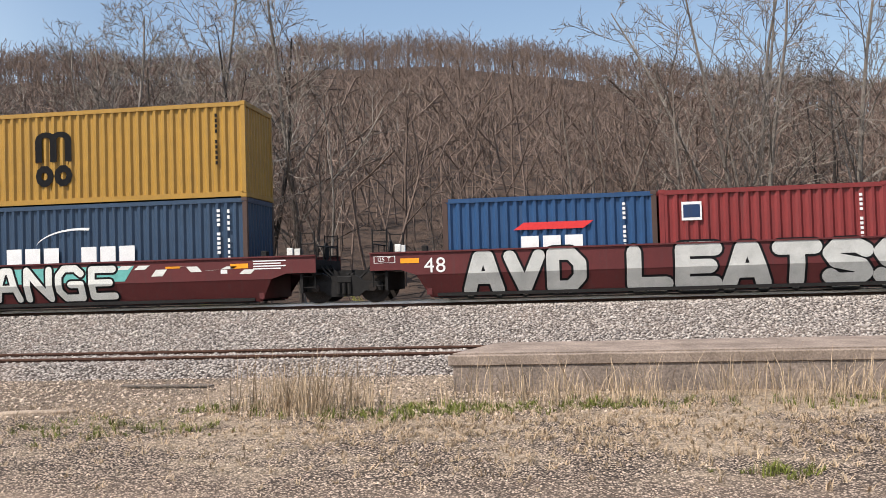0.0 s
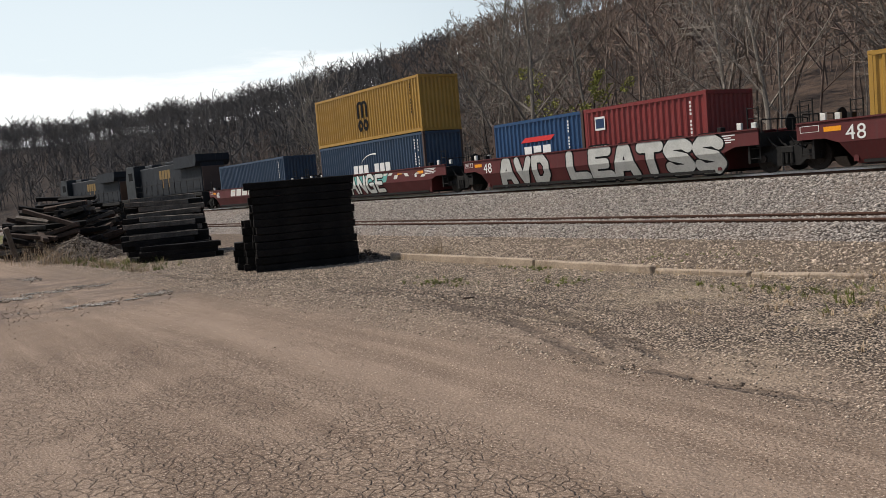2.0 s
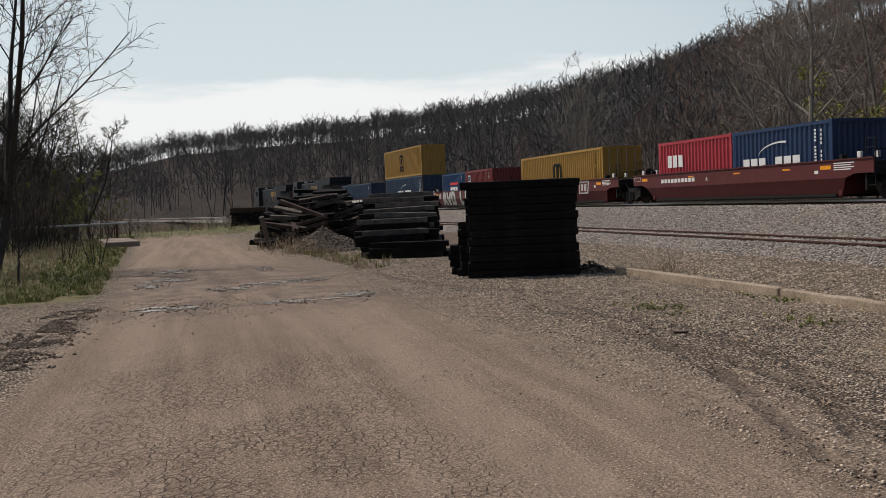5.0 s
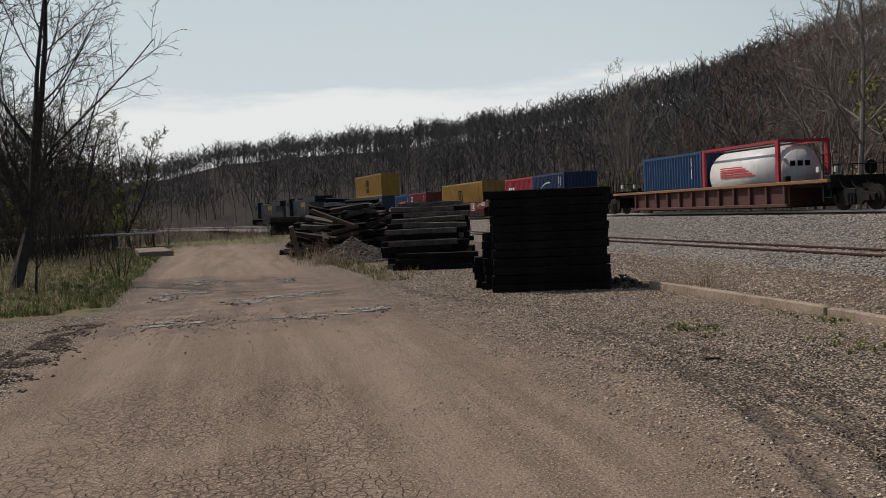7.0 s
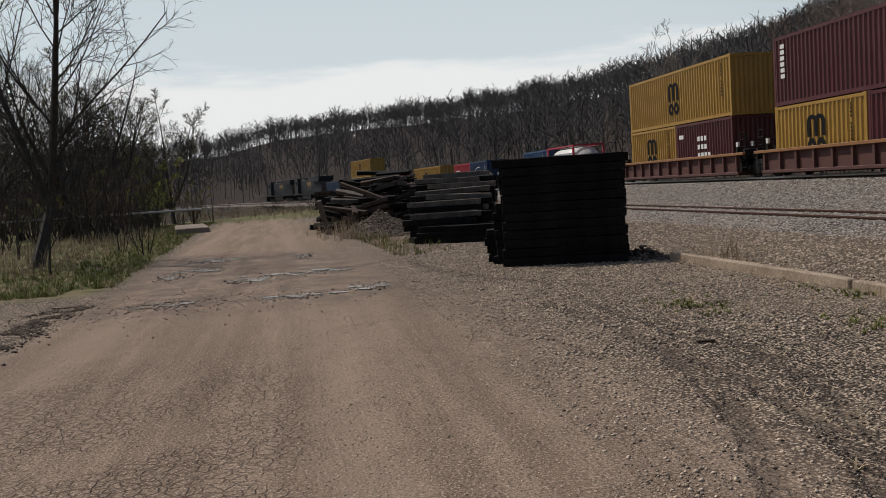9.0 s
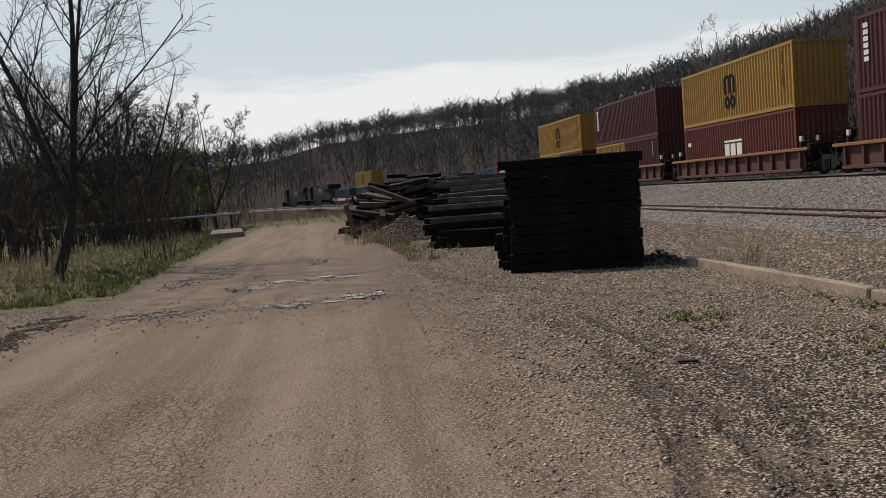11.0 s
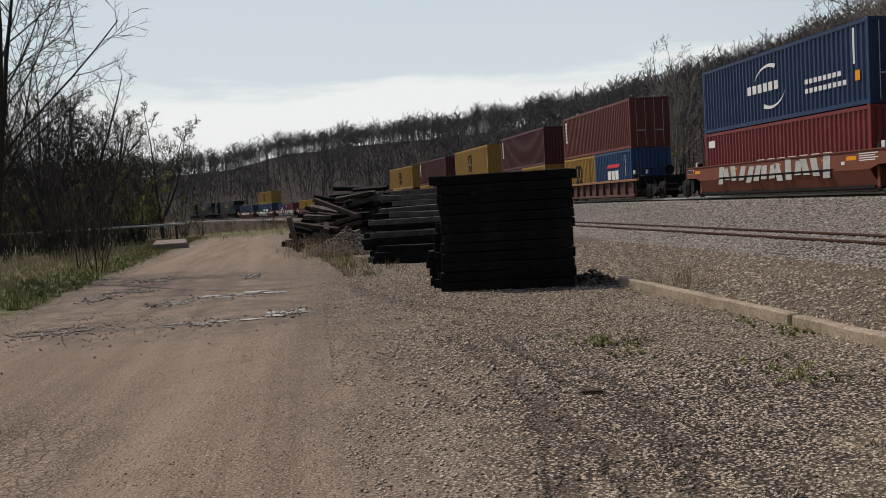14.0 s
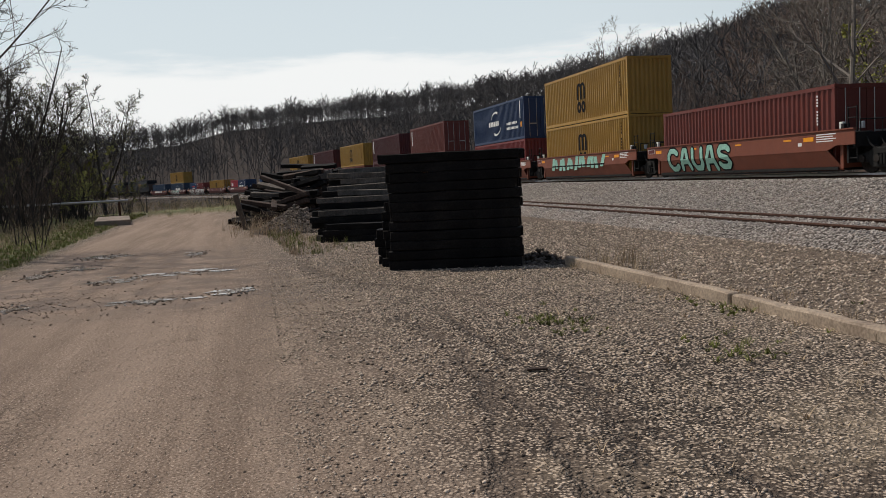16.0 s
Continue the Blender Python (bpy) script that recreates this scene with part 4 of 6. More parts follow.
        part("brake_wheel", rod(bmesh.new(), (d * (e - 0.2), 0.55, 1.60), (d * (e - 0.25), 0.55, 1.60), 0.28, 14), BLACKIRON, car)
        part("guide_post", slab(min(d * 6.55, d * 6.72), max(d * 6.55, d * 6.72), -1.36, -1.12, 1.41 if kind == "deep" else 1.19, 1.62 if kind == "deep" else 1.42, 0.02), BLACKIRON, car)
    if front_truck:
        truck(car, -half)
    if rear_truck:
        truck(car, half)
    if marks:
        marks(car, e)
    MOVERS.append((car, s_mid, 0.0))
    return car


def side_band(e, z0, z1, ya, yb, f):
    """The upper side plate, notched where it passes the trucks."""
    pts = [(-e, 0.93), (-e + 0.9, 0.93), (-e + 1.35, z0), (e - 1.35, z0), (e - 0.9, 0.93), (e, 0.93), (e, z1), (-e, z1)]
    return prism(pts, min(f * 1.42, f * 1.46), max(f * 1.42, f * 1.46))


def side_band_low(x, e, z0, z1, f):
    """The lower side plate, which leans inwards."""
    bm = bmesh.new()
    o = [(-e + 1.35, z1, 1.455), (e - 1.35, z1, 1.455), (x, z0, 1.20), (-x, z0, 1.20)]
    a = [bm.verts.new((p, f * q, z)) for p, z, q in o]
    b = [bm.verts.new((p, f * (q - 0.04), z)) for p, z, q in o]
    bm.faces.new(a); bm.faces.new(b[::-1])
    for i in range(4):
        bm.faces.new((a[i], b[i], b[(i + 1) % 4], a[(i + 1) % 4]))
    bmesh.ops.recalc_face_normals(bm, faces=bm.faces)
    return bm


def load(paint, s_mid, base, length, height, label, marks=None, doors=False, dark=None):
    c = container(paint, length, height, label, marks, doors, dark)
    MOVERS.append((c, s_mid, base))
    return c


FORTY, TWENTY, BASE = 12.19, 6.06, 0.36


def common_marks(car, e):
    y = -1.464
    for x in (-e + 0.9, e - 2.6):
        patch("reflector", x, x + 0.55, y, 1.12, 1.26, ORANGEMARK, car, "orange reflector")
    for x in (-3.1, 0.4, 3.6):
        patch("reflector", x, x + 0.45, y, 1.18, 1.24, ORANGEMARK, car, "orange reflector")
    for k in range(4):
        patch("stencil_bar", e - 1.9, e - 0.9 - 0.15 * (k % 2), y, 1.30 - k * 0.075, 1.335 - k * 0.075, WHITE, car)
    patch("placard", -e + 0.12, -e + 0.75, y, 1.14, 1.34, WHITE, car)
    patch("placard_field", -e + 0.14, -e + 0.73, y - 0.003, 1.155, 1.325, WELLRED, car)
    patch("stencil_box", e - 2.9, e - 2.7, y, 0.98, 1.1, WHITE, car)


def number_48(car, e):
    lettering("car_number", "48", 0.62, -e + 1.9, -1.468, 1.02, WHITE, car)


def marks_a(car, e):
    common_marks(car, e); number_48(car, e)
    for k in range(6):
        patch("graffiti", -3.6 + k * 1.15, -2.7 + k * 1.15, -1.464, 0.86, 1.36, PALESPRAY, car, "off-white spray-painted blocks", skew=0.2)


def marks_b(car, e):
    common_marks(car, e); number_48(car, e)
    patch("graffiti_ground", -5.6, 2.3, -1.463, 0.84, 1.30, TEALSPRAY, car, "teal spray-painted ground", skew=0.3)
    spray_word("STRANGE", -5.2, 2.1, 0.24, 1.42, PALESPRAY, car, "off-white spray-painted letter", width=0.21)
    random.seed(5)
    for k in range(9):
        x = 1.5 + k * 0.55
        patch("scrawl", x, x + 0.35, -1.464, 0.95 + random.random() * 0.3, 0.99 + random.random() * 0.3 + 0.03, PALESPRAY, car, skew=0.15)


def marks_c(car, e):
    common_marks(car, e); number_48(car, e)
    lettering("placard_text", "125 T", 0.17, -e + 0.43, -1.472, 1.24, WHITE, car)
    spray_word("AVD", -5.5, -2.0, 0.13, 1.40, SILVERSPRAY, car, "silver spray-painted letter", width=0.36)
    spray_word("LEATSS", -0.95, 6.9, 0.13, 1.42, SILVERSPRAY, car, "silver spray-painted letter", width=0.40)
    for k in range(3):
        patch("scrawl", e - 3.5, e - 2.9, -1.464, 1.22 - k * 0.14, 1.28 - k * 0.14, PALESPRAY, car, skew=0.1)


def marks_d(car, e):
    common_marks(car, e); number_48(car, e)
    lettering("car_letter", "E", 0.28, -3.2, -1.468, 1.10, WHITE, car)
    patch("square_emblem", 3.45, 4.65, -1.464, 0.66, 1.38, SILVERSPRAY, car, "grey square emblem", skew=0.12)
    patch("square_emblem_field", 3.54, 4.54, -1.468, 0.73, 1.31, WELLRED, car, skew=0.1)
    for k in range(2):
        patch("square_emblem_bar", 3.72 + 0.42 * k, 3.98 + 0.42 * k, -1.472, 0.82, 1.22, SILVERSPRAY, car, skew=0.07)


def marks_e(car, e):
    common_marks(car, e)
    lettering("car_letter", "A", 0.26, -1.6, -1.468, 1.06, WHITE, car)
    for k in range(10):
        patch("number_bar", -5.5 + k * 0.30, -5.28 + k * 0.30, -1.464, 0.98, 1.16, WHITE, car)


def graffiti_row(word, paint, x, size, st):
    def marks(car, e):
        common_marks(car, e)
        spray_word(word, x - size * 2, x + size * 2, 0.2, 1.38, paint, car, "mint green spray-painted letter", width=0.22)
    return marks


def scrawl_row(paint, x0, n):
    def marks(car, e):
        common_marks(car, e)
        random.seed(n)
        for k in range(n):
            x = x0 + k * 0.62
            patch("graffiti", x, x + 0.42, -1.466, 0.55 + 0.2 * random.random(), 1.2 + 0.2 * random.random(), paint, car, "pale spray-painted strokes", skew=random.uniform(-0.3, 0.4))
            patch("graffiti_bar", x - 0.1, x + 0.5, -1.470, 0.8, 0.88, BLACKMARK, car, skew=0.2)
    return marks


A, B, C, D, E, F = -38.39, -20.62, -2.54, 15.36, 33.65, 57.39
G, H_, I, J, K, LL, M, N = 80.16, 96.05, 112.36, 129.17, 146.04, 167.46, 183.96, 199.94
MID = FORTY / 2
Z40, Z20 = BASE + 2.9, BASE + 2.59
w = "oxide-red steel well car with "
rail_car("deep", A + MID, 8.95, WELLRED, w + "pale graffiti blocks along its side", marks_a)
rail_car("deep", B + MID, 8.98, WELLRED, w + "white and teal lettered graffiti", marks_b, front_truck=False)
rail_car("deep", C + MID, 8.98, WELLRED, w + "large silver lettered graffiti", marks_c, front_truck=False)
rail_car("deep", D + MID, 9.05, WELLRED, w + "a grey square emblem", marks_d, front_truck=False)
rail_car("deep", E + MID, 9.05, WELLRED, w + "a row of white number bars", marks_e, front_truck=False)
rail_car("ribbed", F + MID, 10.2, RIBBROWN, "long brown ribbed container car", None)
r = "brown ribbed container car with a worn orange top edge"
for i, q in enumerate((G, H_, I, J, K)):
    rail_car("ribbed", q + MID, 8.2, RIBBROWN, r, None, front_truck=i == 0)
o = "faded orange-red well car with "
rail_car("deep", LL + MID, 8.4, WELLORANGE, o + "silver spray-painted strokes", scrawl_row(SILVERSPRAY, -4.4, 14))
rail_car("deep", M + MID, 8.1, WELLORANGE, o + "mint green graffiti", scrawl_row(MINTSPRAY, -4.6, 13), front_truck=False)
rail_car("deep", N + MID, 8.1, WELLORANGE, o + "mint green lettered graffiti", graffiti_row("CAUAS", MINTSPRAY, -2.6, 1.35, 1.2), front_truck=False)
rail_car("deep", N + MID + 17.2, 8.4, WELLRED, w + "plain weathered sides", common_marks)

load(STEELBLUE, A + MID, BASE, FORTY, 2.9, "blue corrugated forty-foot container low in its well car", emblem_none)
load(STEELBLUE, B + MID, BASE, FORTY, 2.9, "slate-blue corrugated container with white lettering blocks", emblem_white_row, dark=POSTBROWN)
load(YELLOW, B + MID, Z40, FORTY, 2.9, "yellow corrugated container with black emblem stacked on top", emblem_block)
load(BLUE, C + 3.03, BASE, TWENTY, 2.59, "bright blue twenty-foot container with red wing stripe", emblem_red_wing, dark=POSTBROWN)
load(RED, C + 9.15, BASE, TWENTY, 2.59, "faded red twenty-foot container with small square badge", emblem_badge)
load(YELLOW, D + MID, BASE, FORTY, 2.9, "yellow corrugated container with black emblem, doors shut", emblem_block, doors=True)
load(CRIMSON, E + 3.03, BASE, TWENTY, 2.59, "crimson twenty-foot container with white lettering blocks", emblem_white_top)
load(NAVY, E + 9.15, BASE, TWENTY, 2.59, "navy twenty-foot container with white lettering blocks", emblem_white_row)
load(BLUE, F + 3.03, BASE, TWENTY, 2.59, "bright blue twenty-foot container beside a tank frame", emblem_none)
load(YELLOW, G + 3.03, BASE, TWENTY, 2.59, "yellow twenty-foot container under a longer one", emblem_block)
load(MAROON, G + 9.15, BASE, TWENTY, 2.59, "dark red twenty-foot container with white lettering rows", emblem_rows)
load(YELLOW, G + MID, Z20, FORTY, 2.9, "yellow forty-foot container stacked over two short ones", emblem_block)
load(YELLOW, H_ + 3.03, BASE, TWENTY, 2.59, "yellow twenty-foot container under a longer one", emblem_block)
load(MAROON, H_ + 9.15, BASE, TWENTY, 2.59, "dark red twenty-foot container under a longer one", emblem_none)
load(MAROON, H_ + MID, Z20, FORTY, 2.9, "dark red forty-foot container with upright white lettering", emblem_upright)
load(BRICKRED, I + MID, BASE, FORTY, 2.59, "brick-red forty-foot container with white lettering blocks", emblem_white_centre)
load(YELLOW, I + MID, Z20, FORTY, 2.9, "yellow forty-foot container stacked over a red one", emblem_block)
load(MAROON, J + 3.03, BASE, TWENTY, 2.59, "dark red twenty-foot container under a longer one", emblem_none)
load(YELLOW, J + 9.15, BASE, TWENTY, 2.59, "yellow twenty-foot container under a longer one", emblem_block)
load(MAROON, J + MID, Z20, FORTY, 2.9, "dark red forty-foot container with upright white lettering", emblem_upright)
load(YELLOW, K + 3.03, BASE, TWENTY, 2.59, "yellow twenty-foot container under a longer one", emblem_block)
load(BLUE, K + 9.15, BASE, TWENTY, 2.59, "bright blue twenty-foot container with red wing stripe", emblem_red_wing)
load(BRICKRED, K + MID, Z20, FORTY, 2.9, "brick-red forty-foot container with upright white lettering", emblem_upright, doors=True)
load(RED, LL + MID, BASE, FORTY, 2.59, "faded red forty-foot container with pale lettering blocks", emblem_white_low)
load(NAVY, LL + MID, Z20, FORTY, 2.9, "navy forty-foot container with white swooshes, stacked on red", emblem_small_white, doors=True)
load(YELLOW, M + MID, BASE, FORTY, 2.9, "yellow forty-foot container with black emblem in its well", emblem_block)
load(YELLOW, M + MID, Z40, FORTY, 2.9, "yellow forty-foot container stacked on another yellow one", emblem_block)
load(BRICKRED, N + MID, BASE, FORTY, 2.59, "brick-red forty-foot container alone in its well car", emblem_none, doors=True)
load(MAROON, N + MID + 17.2, BASE, FORTY, 2.59, "dark red forty-foot container alone in its well car", emblem_none)


def tank_container(s_mid):
    c = empty("tank_container")
    tagged(c, "white cylindrical tank in a red steel frame", "tank container")
    bm = bmesh.new()
    rod(bm, (-2.75, 0, 1.32), (2.75, 0, 1.32), 1.10, 28)
    bmesh.ops.bevel(bm, geom=[e for e in bm.edges if abs(e.verts[0].co.x) > 2.7 and abs(e.verts[1].co.x) > 2.7 and e.verts[0].co.x * e.verts[1].co.x > 0], offset=0.22, segments=3, affect="EDGES")
    part("tank", bm, TANKWHITE, c, smooth=True)
    for x in (-2.9, 2.9):
        for y in (-1.16, 1.16):
            part("frame_post", slab(x - 0.1, x + 0.1, y - 0.06, y + 0.06, 0, 2.59), CRIMSON, c)
        for z in (0.06, 2.53):
            part("frame_beam", slab(x - 0.1, x + 0.1, -1.1, 1.1, z - 0.06, z + 0.06), CRIMSON, c)
    for y in (-1.16, 1.16):
        for z in (0.06, 2.53):
            part("side_rail", slab(-2.8, 2.8, y - 0.05, y + 0.05, z - 0.05, z + 0.05), CRIMSON, c)
    part("walkway", slab(-2.6, 2.6, -0.3, 0.3, 2.46, 2.50), PIPEMETAL, c)
    for k in range(5):
        patch("stripe", -1.6, 1.2 - 0.25 * k, -1.115, 1.2 + 0.1 * k, 1.25 + 0.1 * k, REDMARK, c)
    for k in range(3):
        part("end_mark", slab(2.755, 2.765, -0.5 + k * 0.35, -0.26 + k * 0.35, 1.5, 1.72), BLACKMARK, c)
    MOVERS.append((c, s_mid, BASE))


tank_container(F + 9.15)


def locomotive(s_mid):
    """A six-axle diesel; the cab is at its front (-x), z = 0 at the rail head."""
    c = empty("locomotive")
    tagged(c, "dark blue diesel locomotive with yellow side emblem and grey cab", "locomotive", group="locomotives of the train")
    part("frame", slab(-10.9, 10.9, -1.5, 1.5, 1.25, 1.55, 0.03), BLACKIRON, c)
    part("fuel_tank", prism([(-3.0, 0.45), (3.0, 0.45), (3.2, 0.8), (3.2, 1.25), (-3.2, 1.25), (-3.2, 0.8)], -1.4, 1.4), BLACKIRON, c)
    part("long_hood", slab(-6.2, 6.8, -0.92, 0.92, 1.55, 4.35, 0.08), LOCOBLUE, c)
    part("radiator_section", slab(5.2, 10.1, -1.05, 1.05, 1.55, 4.25, 0.08), LOCOBLUE, c)
    # the rear end lies in shade; that darkness is set as brown paint
    part("rear_panel", slab(10.1, 10.2, -1.0, 1.0, 1.6, 3.7, 0.03), POSTBROWN, c, "rear panel, its end shade put into brown")
    wing = prism([(5.0, 3.75), (9.9, 3.75), (10.2, 4.15), (10.2, 4.72), (5.0, 4.72)], -1.5, 1.5)
    part("radiator_wing", wing, LOCOBLUE, c)
    part("cab", prism([(-8.7, 1.55), (-6.2, 1.55), (-6.2, 4.65), (-8.3, 4.65), (-8.9, 3.6), (-8.9, 1.55)], -1.48, 1.48), LOCOGREY, c)
    part("cab_roof", slab(-8.6, -6.1, -1.4, 1.4, 4.65, 4.74, 0.03), LOCOGREY, c)
    part("nose", prism([(-10.3, 1.55), (-8.9, 1.55), (-8.9, 3.5), (-9.9, 3.3), (-10.3, 2.9)], -0.95, 0.95), LOCOYELLOW, c)
    for y in (-1.485, 1.485):
        part("cab_window", slab(-7.9, -6.7, y - 0.01, y + 0.01, 3.35, 4.1), BLACKMARK, c)
    part("windscreen", slab(-8.93, -8.70, -1.2, 1.2, 3.65, 4.2), BLACKMARK, c)
    for k in range(7):
        for y in (-0.93, 0.93):
            part("hood_door", slab(-5.6 + k * 1.5, -4.35 + k * 1.5, y - 0.012, y + 0.012, 1.75, 3.1), LOCOBLUE, c)
    for k in range(4):
        patch("emblem_stroke", -0.6 + k * 0.75, 0.0 + k * 0.75, -0.925, 2.3, 3.9, LOCOYELLOW, c, "yellow emblem stroke")
    part("exhaust", slab(-1.2, 0.3, -0.4, 0.4, 4.35, 4.75, 0.05), BLACKIRON, c)
    part("blower", slab(-4.6, -2.6, -0.85, 0.85, 4.35, 4.62, 0.05), LOCOGREY, c)
    part("dynamic_brake_box", slab(1.2, 4.8, -0.9, 0.9, 4.35, 4.60, 0.05), LOCOBLUE, c)
    for y in (-1.46, 1.46):
        hr = bmesh.new()
        rod(hr, (-6.1, y, 2.65), (10.6, y, 2.65), 0.02)
        rod(hr, (-6.1, y, 2.1), (10.6, y, 2.1), 0.014)
        for k in range(12):
            rod(hr, (-6.1 + k * 1.518, y, 1.55), (-6.1 + k * 1.518, y, 2.65), 0.02)
        part("hand_rail", hr, BLACKIRON, c)
        for x in (-10.7, 10.7):
            st = bmesh.new()
            for k in range(4):
                box(st, x - 0.25, x + 0.25, y - 0.18, y + 0.02, 0.35 + k * 0.3, 0.39 + k * 0.3)
            part("steps", st, BLACKIRON, c)
    for x in (-6.6, 6.6):
        for dx in (-1.95, 0, 1.95):
            wheelset(c, x + dx, 0.53)
        for y in (-1.08, 1.08):
            part("side_frame", prism([(x - 2.6, 0.5), (x - 2.5, 0.85), (x + 2.5, 0.85), (x + 2.6, 0.5), (x + 1.4, 0.45), (x + 1.2, 0.3), (x - 1.2, 0.3), (x - 1.4, 0.45)], y - 0.08, y + 0.08), BLACKIRON, c)
    for d in (-1, 1):
        part("coupler", slab(min(d * 10.9, d * 11.35), max(d * 10.9, d * 11.35), -0.15, 0.15, 0.75, 1.0), BLACKIRON, c)
        part("pilot", slab(min(d * 10.8, d * 10.95), max(d * 10.8, d * 10.95), -1.45, 1.45, 0.25, 1.3), BLACKIRON, c)
    MOVERS.append((c, s_mid, 0.0))


locomotive(-53.2)
locomotive(-75.9)


def travel(t):
    """How far the train has rolled by t seconds."""
    return 14.429 * t + 0.0394 * t * t - 0.25 * max(0.0, 1 - t)


def motions():
    steps = [0.25 * i for i in range(65)]
    for thing, s, z in MOVERS:
        rows = []
        for t in steps:
            x, y, a = along(s - travel(t))
            rows.append((t, pose(x, y, grade(s - travel(t)) + z, 0, 0, math.degrees(a))))
        walk(thing, rows)
    for wheel, x, r in ROLLERS:
        walk(wheel, [(i / FPS, pose(x, 0, r, 0, -math.degrees(travel(i / FPS) / r), 0)) for i in range(16 * FPS + 1)])


# ---- bare trees ----
def grow_tree(seed, height, radius, kids=(12, 6, 4, 2), stems=1, fork=0.0, clear=0.25, spread=0.7, reach=0.40, thin=0.008, pieces=(7, 5, 3, 2, 1), lift=0.05, lean=0.05, opened=(0.16, 0.36)):
    """Segments (a, b, ra, rb, level) of a bare tree. kids: side shoots of each limb, level by level; fork: where a trunk parts into stems."""
    rng = random.Random(seed)
    out = []

    def branch(p, d, length, r, level, count):
        n = pieces[level]
        first = clear if level == 0 else 0.18
        starts = [first + (1 - first) * (j + rng.uniform(0.05, 0.95)) / count for j in range(count)] if level < len(kids) else []
        end = max(thin, r * (0.22 if level == 0 else 0.35))
        side = rng.uniform(0, math.tau)
        for i in range(n):
            wig = 0.050 + 0.038 * level
            d = (d + Vector((rng.gauss(0, wig), rng.gauss(0, wig), rng.gauss(0, wig * 0.7) + (lift if level else 0.02)))).normalized()
            q = p + d * (length / n)
            r0, r1 = r + (end - r) * i / n, r + (end - r) * (i + 1) / n
            out.append((p, q, r0, 0.0 if level > 1 and i == n - 1 else r1, level))
            for u in starts:
                if i / n <= u < (i + 1) / n or (i == n - 1 and u >= 1):
                    side += 2.4 + rng.uniform(-0.5, 0.5)
                    o = d.orthogonal().normalized()
                    w = o * math.cos(side) + d.cross(o) * math.sin(side)
                    ang = spread * rng.uniform(0.7, 1.25)
                    nd = (d * math.cos(ang) + w * math.sin(ang)).normalized()
                    if level == 0:
                        ln = height * reach * (1.05 - 0.72 * (u - first) / (1 - first)) * rng.uniform(0.65, 1.15)
                    else:
                        ln = length * rng.uniform(0.32, 0.62) * (1.15 - 0.6 * u)
                    branch(p.lerp(q, u * n - i), nd, ln, max(thin, (r0 + (r1 - r0) * 0.5) * (rng.uniform(0.34, 0.55) if level == 0 else rng.uniform(0.40, 0.60))), level + 1, kids[level + 1] if level + 1 < len(kids) else 0)
            p = q

    base = Vector((0, 0, -0.2))
    if fork:
        top = Vector((rng.gauss(0, 0.03) * height, rng.gauss(0, 0.03) * height, fork * height))
        out.append((base, top * 0.5 + base * 0.5 + Vector((0.03, 0, 0)), radius * 1.35, radius * 1.1, 0))
        out.append((top * 0.5 + base * 0.5 + Vector((0.03, 0, 0)), top, radius * 1.1, radius, 0))
        base = top
    turn = rng.uniform(0, math.tau)
    for k in range(stems):
        a = turn + k * math.tau / stems + rng.uniform(-0.4, 0.4)
        ln = (rng.uniform(*opened) if stems > 1 else lean)
        off = Vector((math.cos(a), math.sin(a), 0)) * (0.12 if stems > 1 and not fork else 0.0)
        branch(base + off, Vector((math.cos(a) * ln, math.sin(a) * ln, 1)).normalized(), height * (1 - fork) * rng.uniform(0.84, 1.0), radius * (0.72 if fork else 1), 0, max(3, round(kids[0] / stems ** 0.6)))
    return out


def limb_arrays(segments, sides=None):
    verts, faces = [], []
    for a, b, ra, rb, level in segments:
        n = sides or (7 if level == 0 else 3)
        d = (b - a).normalized()
        u = d.orthogonal().normalized()
        v = d.cross(u)
        k = len(verts)
        for c, r in ((a, ra), (b, rb)):
            if r == 0.0:
                verts.append(tuple(c))
                continue
            for i in range(n):
                t = i * math.tau / n
                verts.append(tuple(c + u * (math.cos(t) * r) + v * (math.sin(t) * r)))
        for i in range(n):
            j = (i + 1) % n
            faces.append((k + i, k + j, k + n) if rb == 0.0 else (k + i, k + j, k + n + j, k + n + i))
    return verts, faces


def bud_arrays(segments, level, rng, size, share):
    """Small leaf clusters at the ends of the finest twigs."""
    verts, faces = [], []
    for a, b, ra, rb, lv in segments:
        if lv >= level and rng.random() < share:
            for _ in range(2):
                c = a.lerp(b, rng.random()) + Vector((rng.gauss(0, size), rng.gauss(0, size), rng.gauss(0, size)))
                u = Vector((rng.gauss(0, 1), rng.gauss(0, 1), rng.gauss(0, 1))).normalized()
                w = u.orthogonal().normalized()
                k = len(verts)
                verts += [tuple(c + u * size), tuple(c + w * size * 0.6), tuple(c - u * size), tuple(c - w * size * 0.6)]
                faces.append((k, k + 1, k + 2, k + 3))
    return verts, faces


def tree_kind(seed, height, radius, bark, twig, label, buds=None, share=0.5, bud_size=0.05, bud_level=3, **habit):
    """One tree with its trunk and limbs, its crown of twigs, and buds where it has them."""
    seg = grow_tree(seed, height, radius, **habit)
    t = empty("bare_tree")
    tagged(t, label, "tree", group="trees of the valley")
    raw("trunk", *limb_arrays([s for s in seg if s[4] <= 1]), bark, t)
    raw("crown", *limb_arrays([s for s in seg if s[4] > 1]), twig, t)
    if buds:
        raw("foliage", *bud_arrays(seg, bud_level, random.Random(seed), bud_size, share), buds, t)
    return t


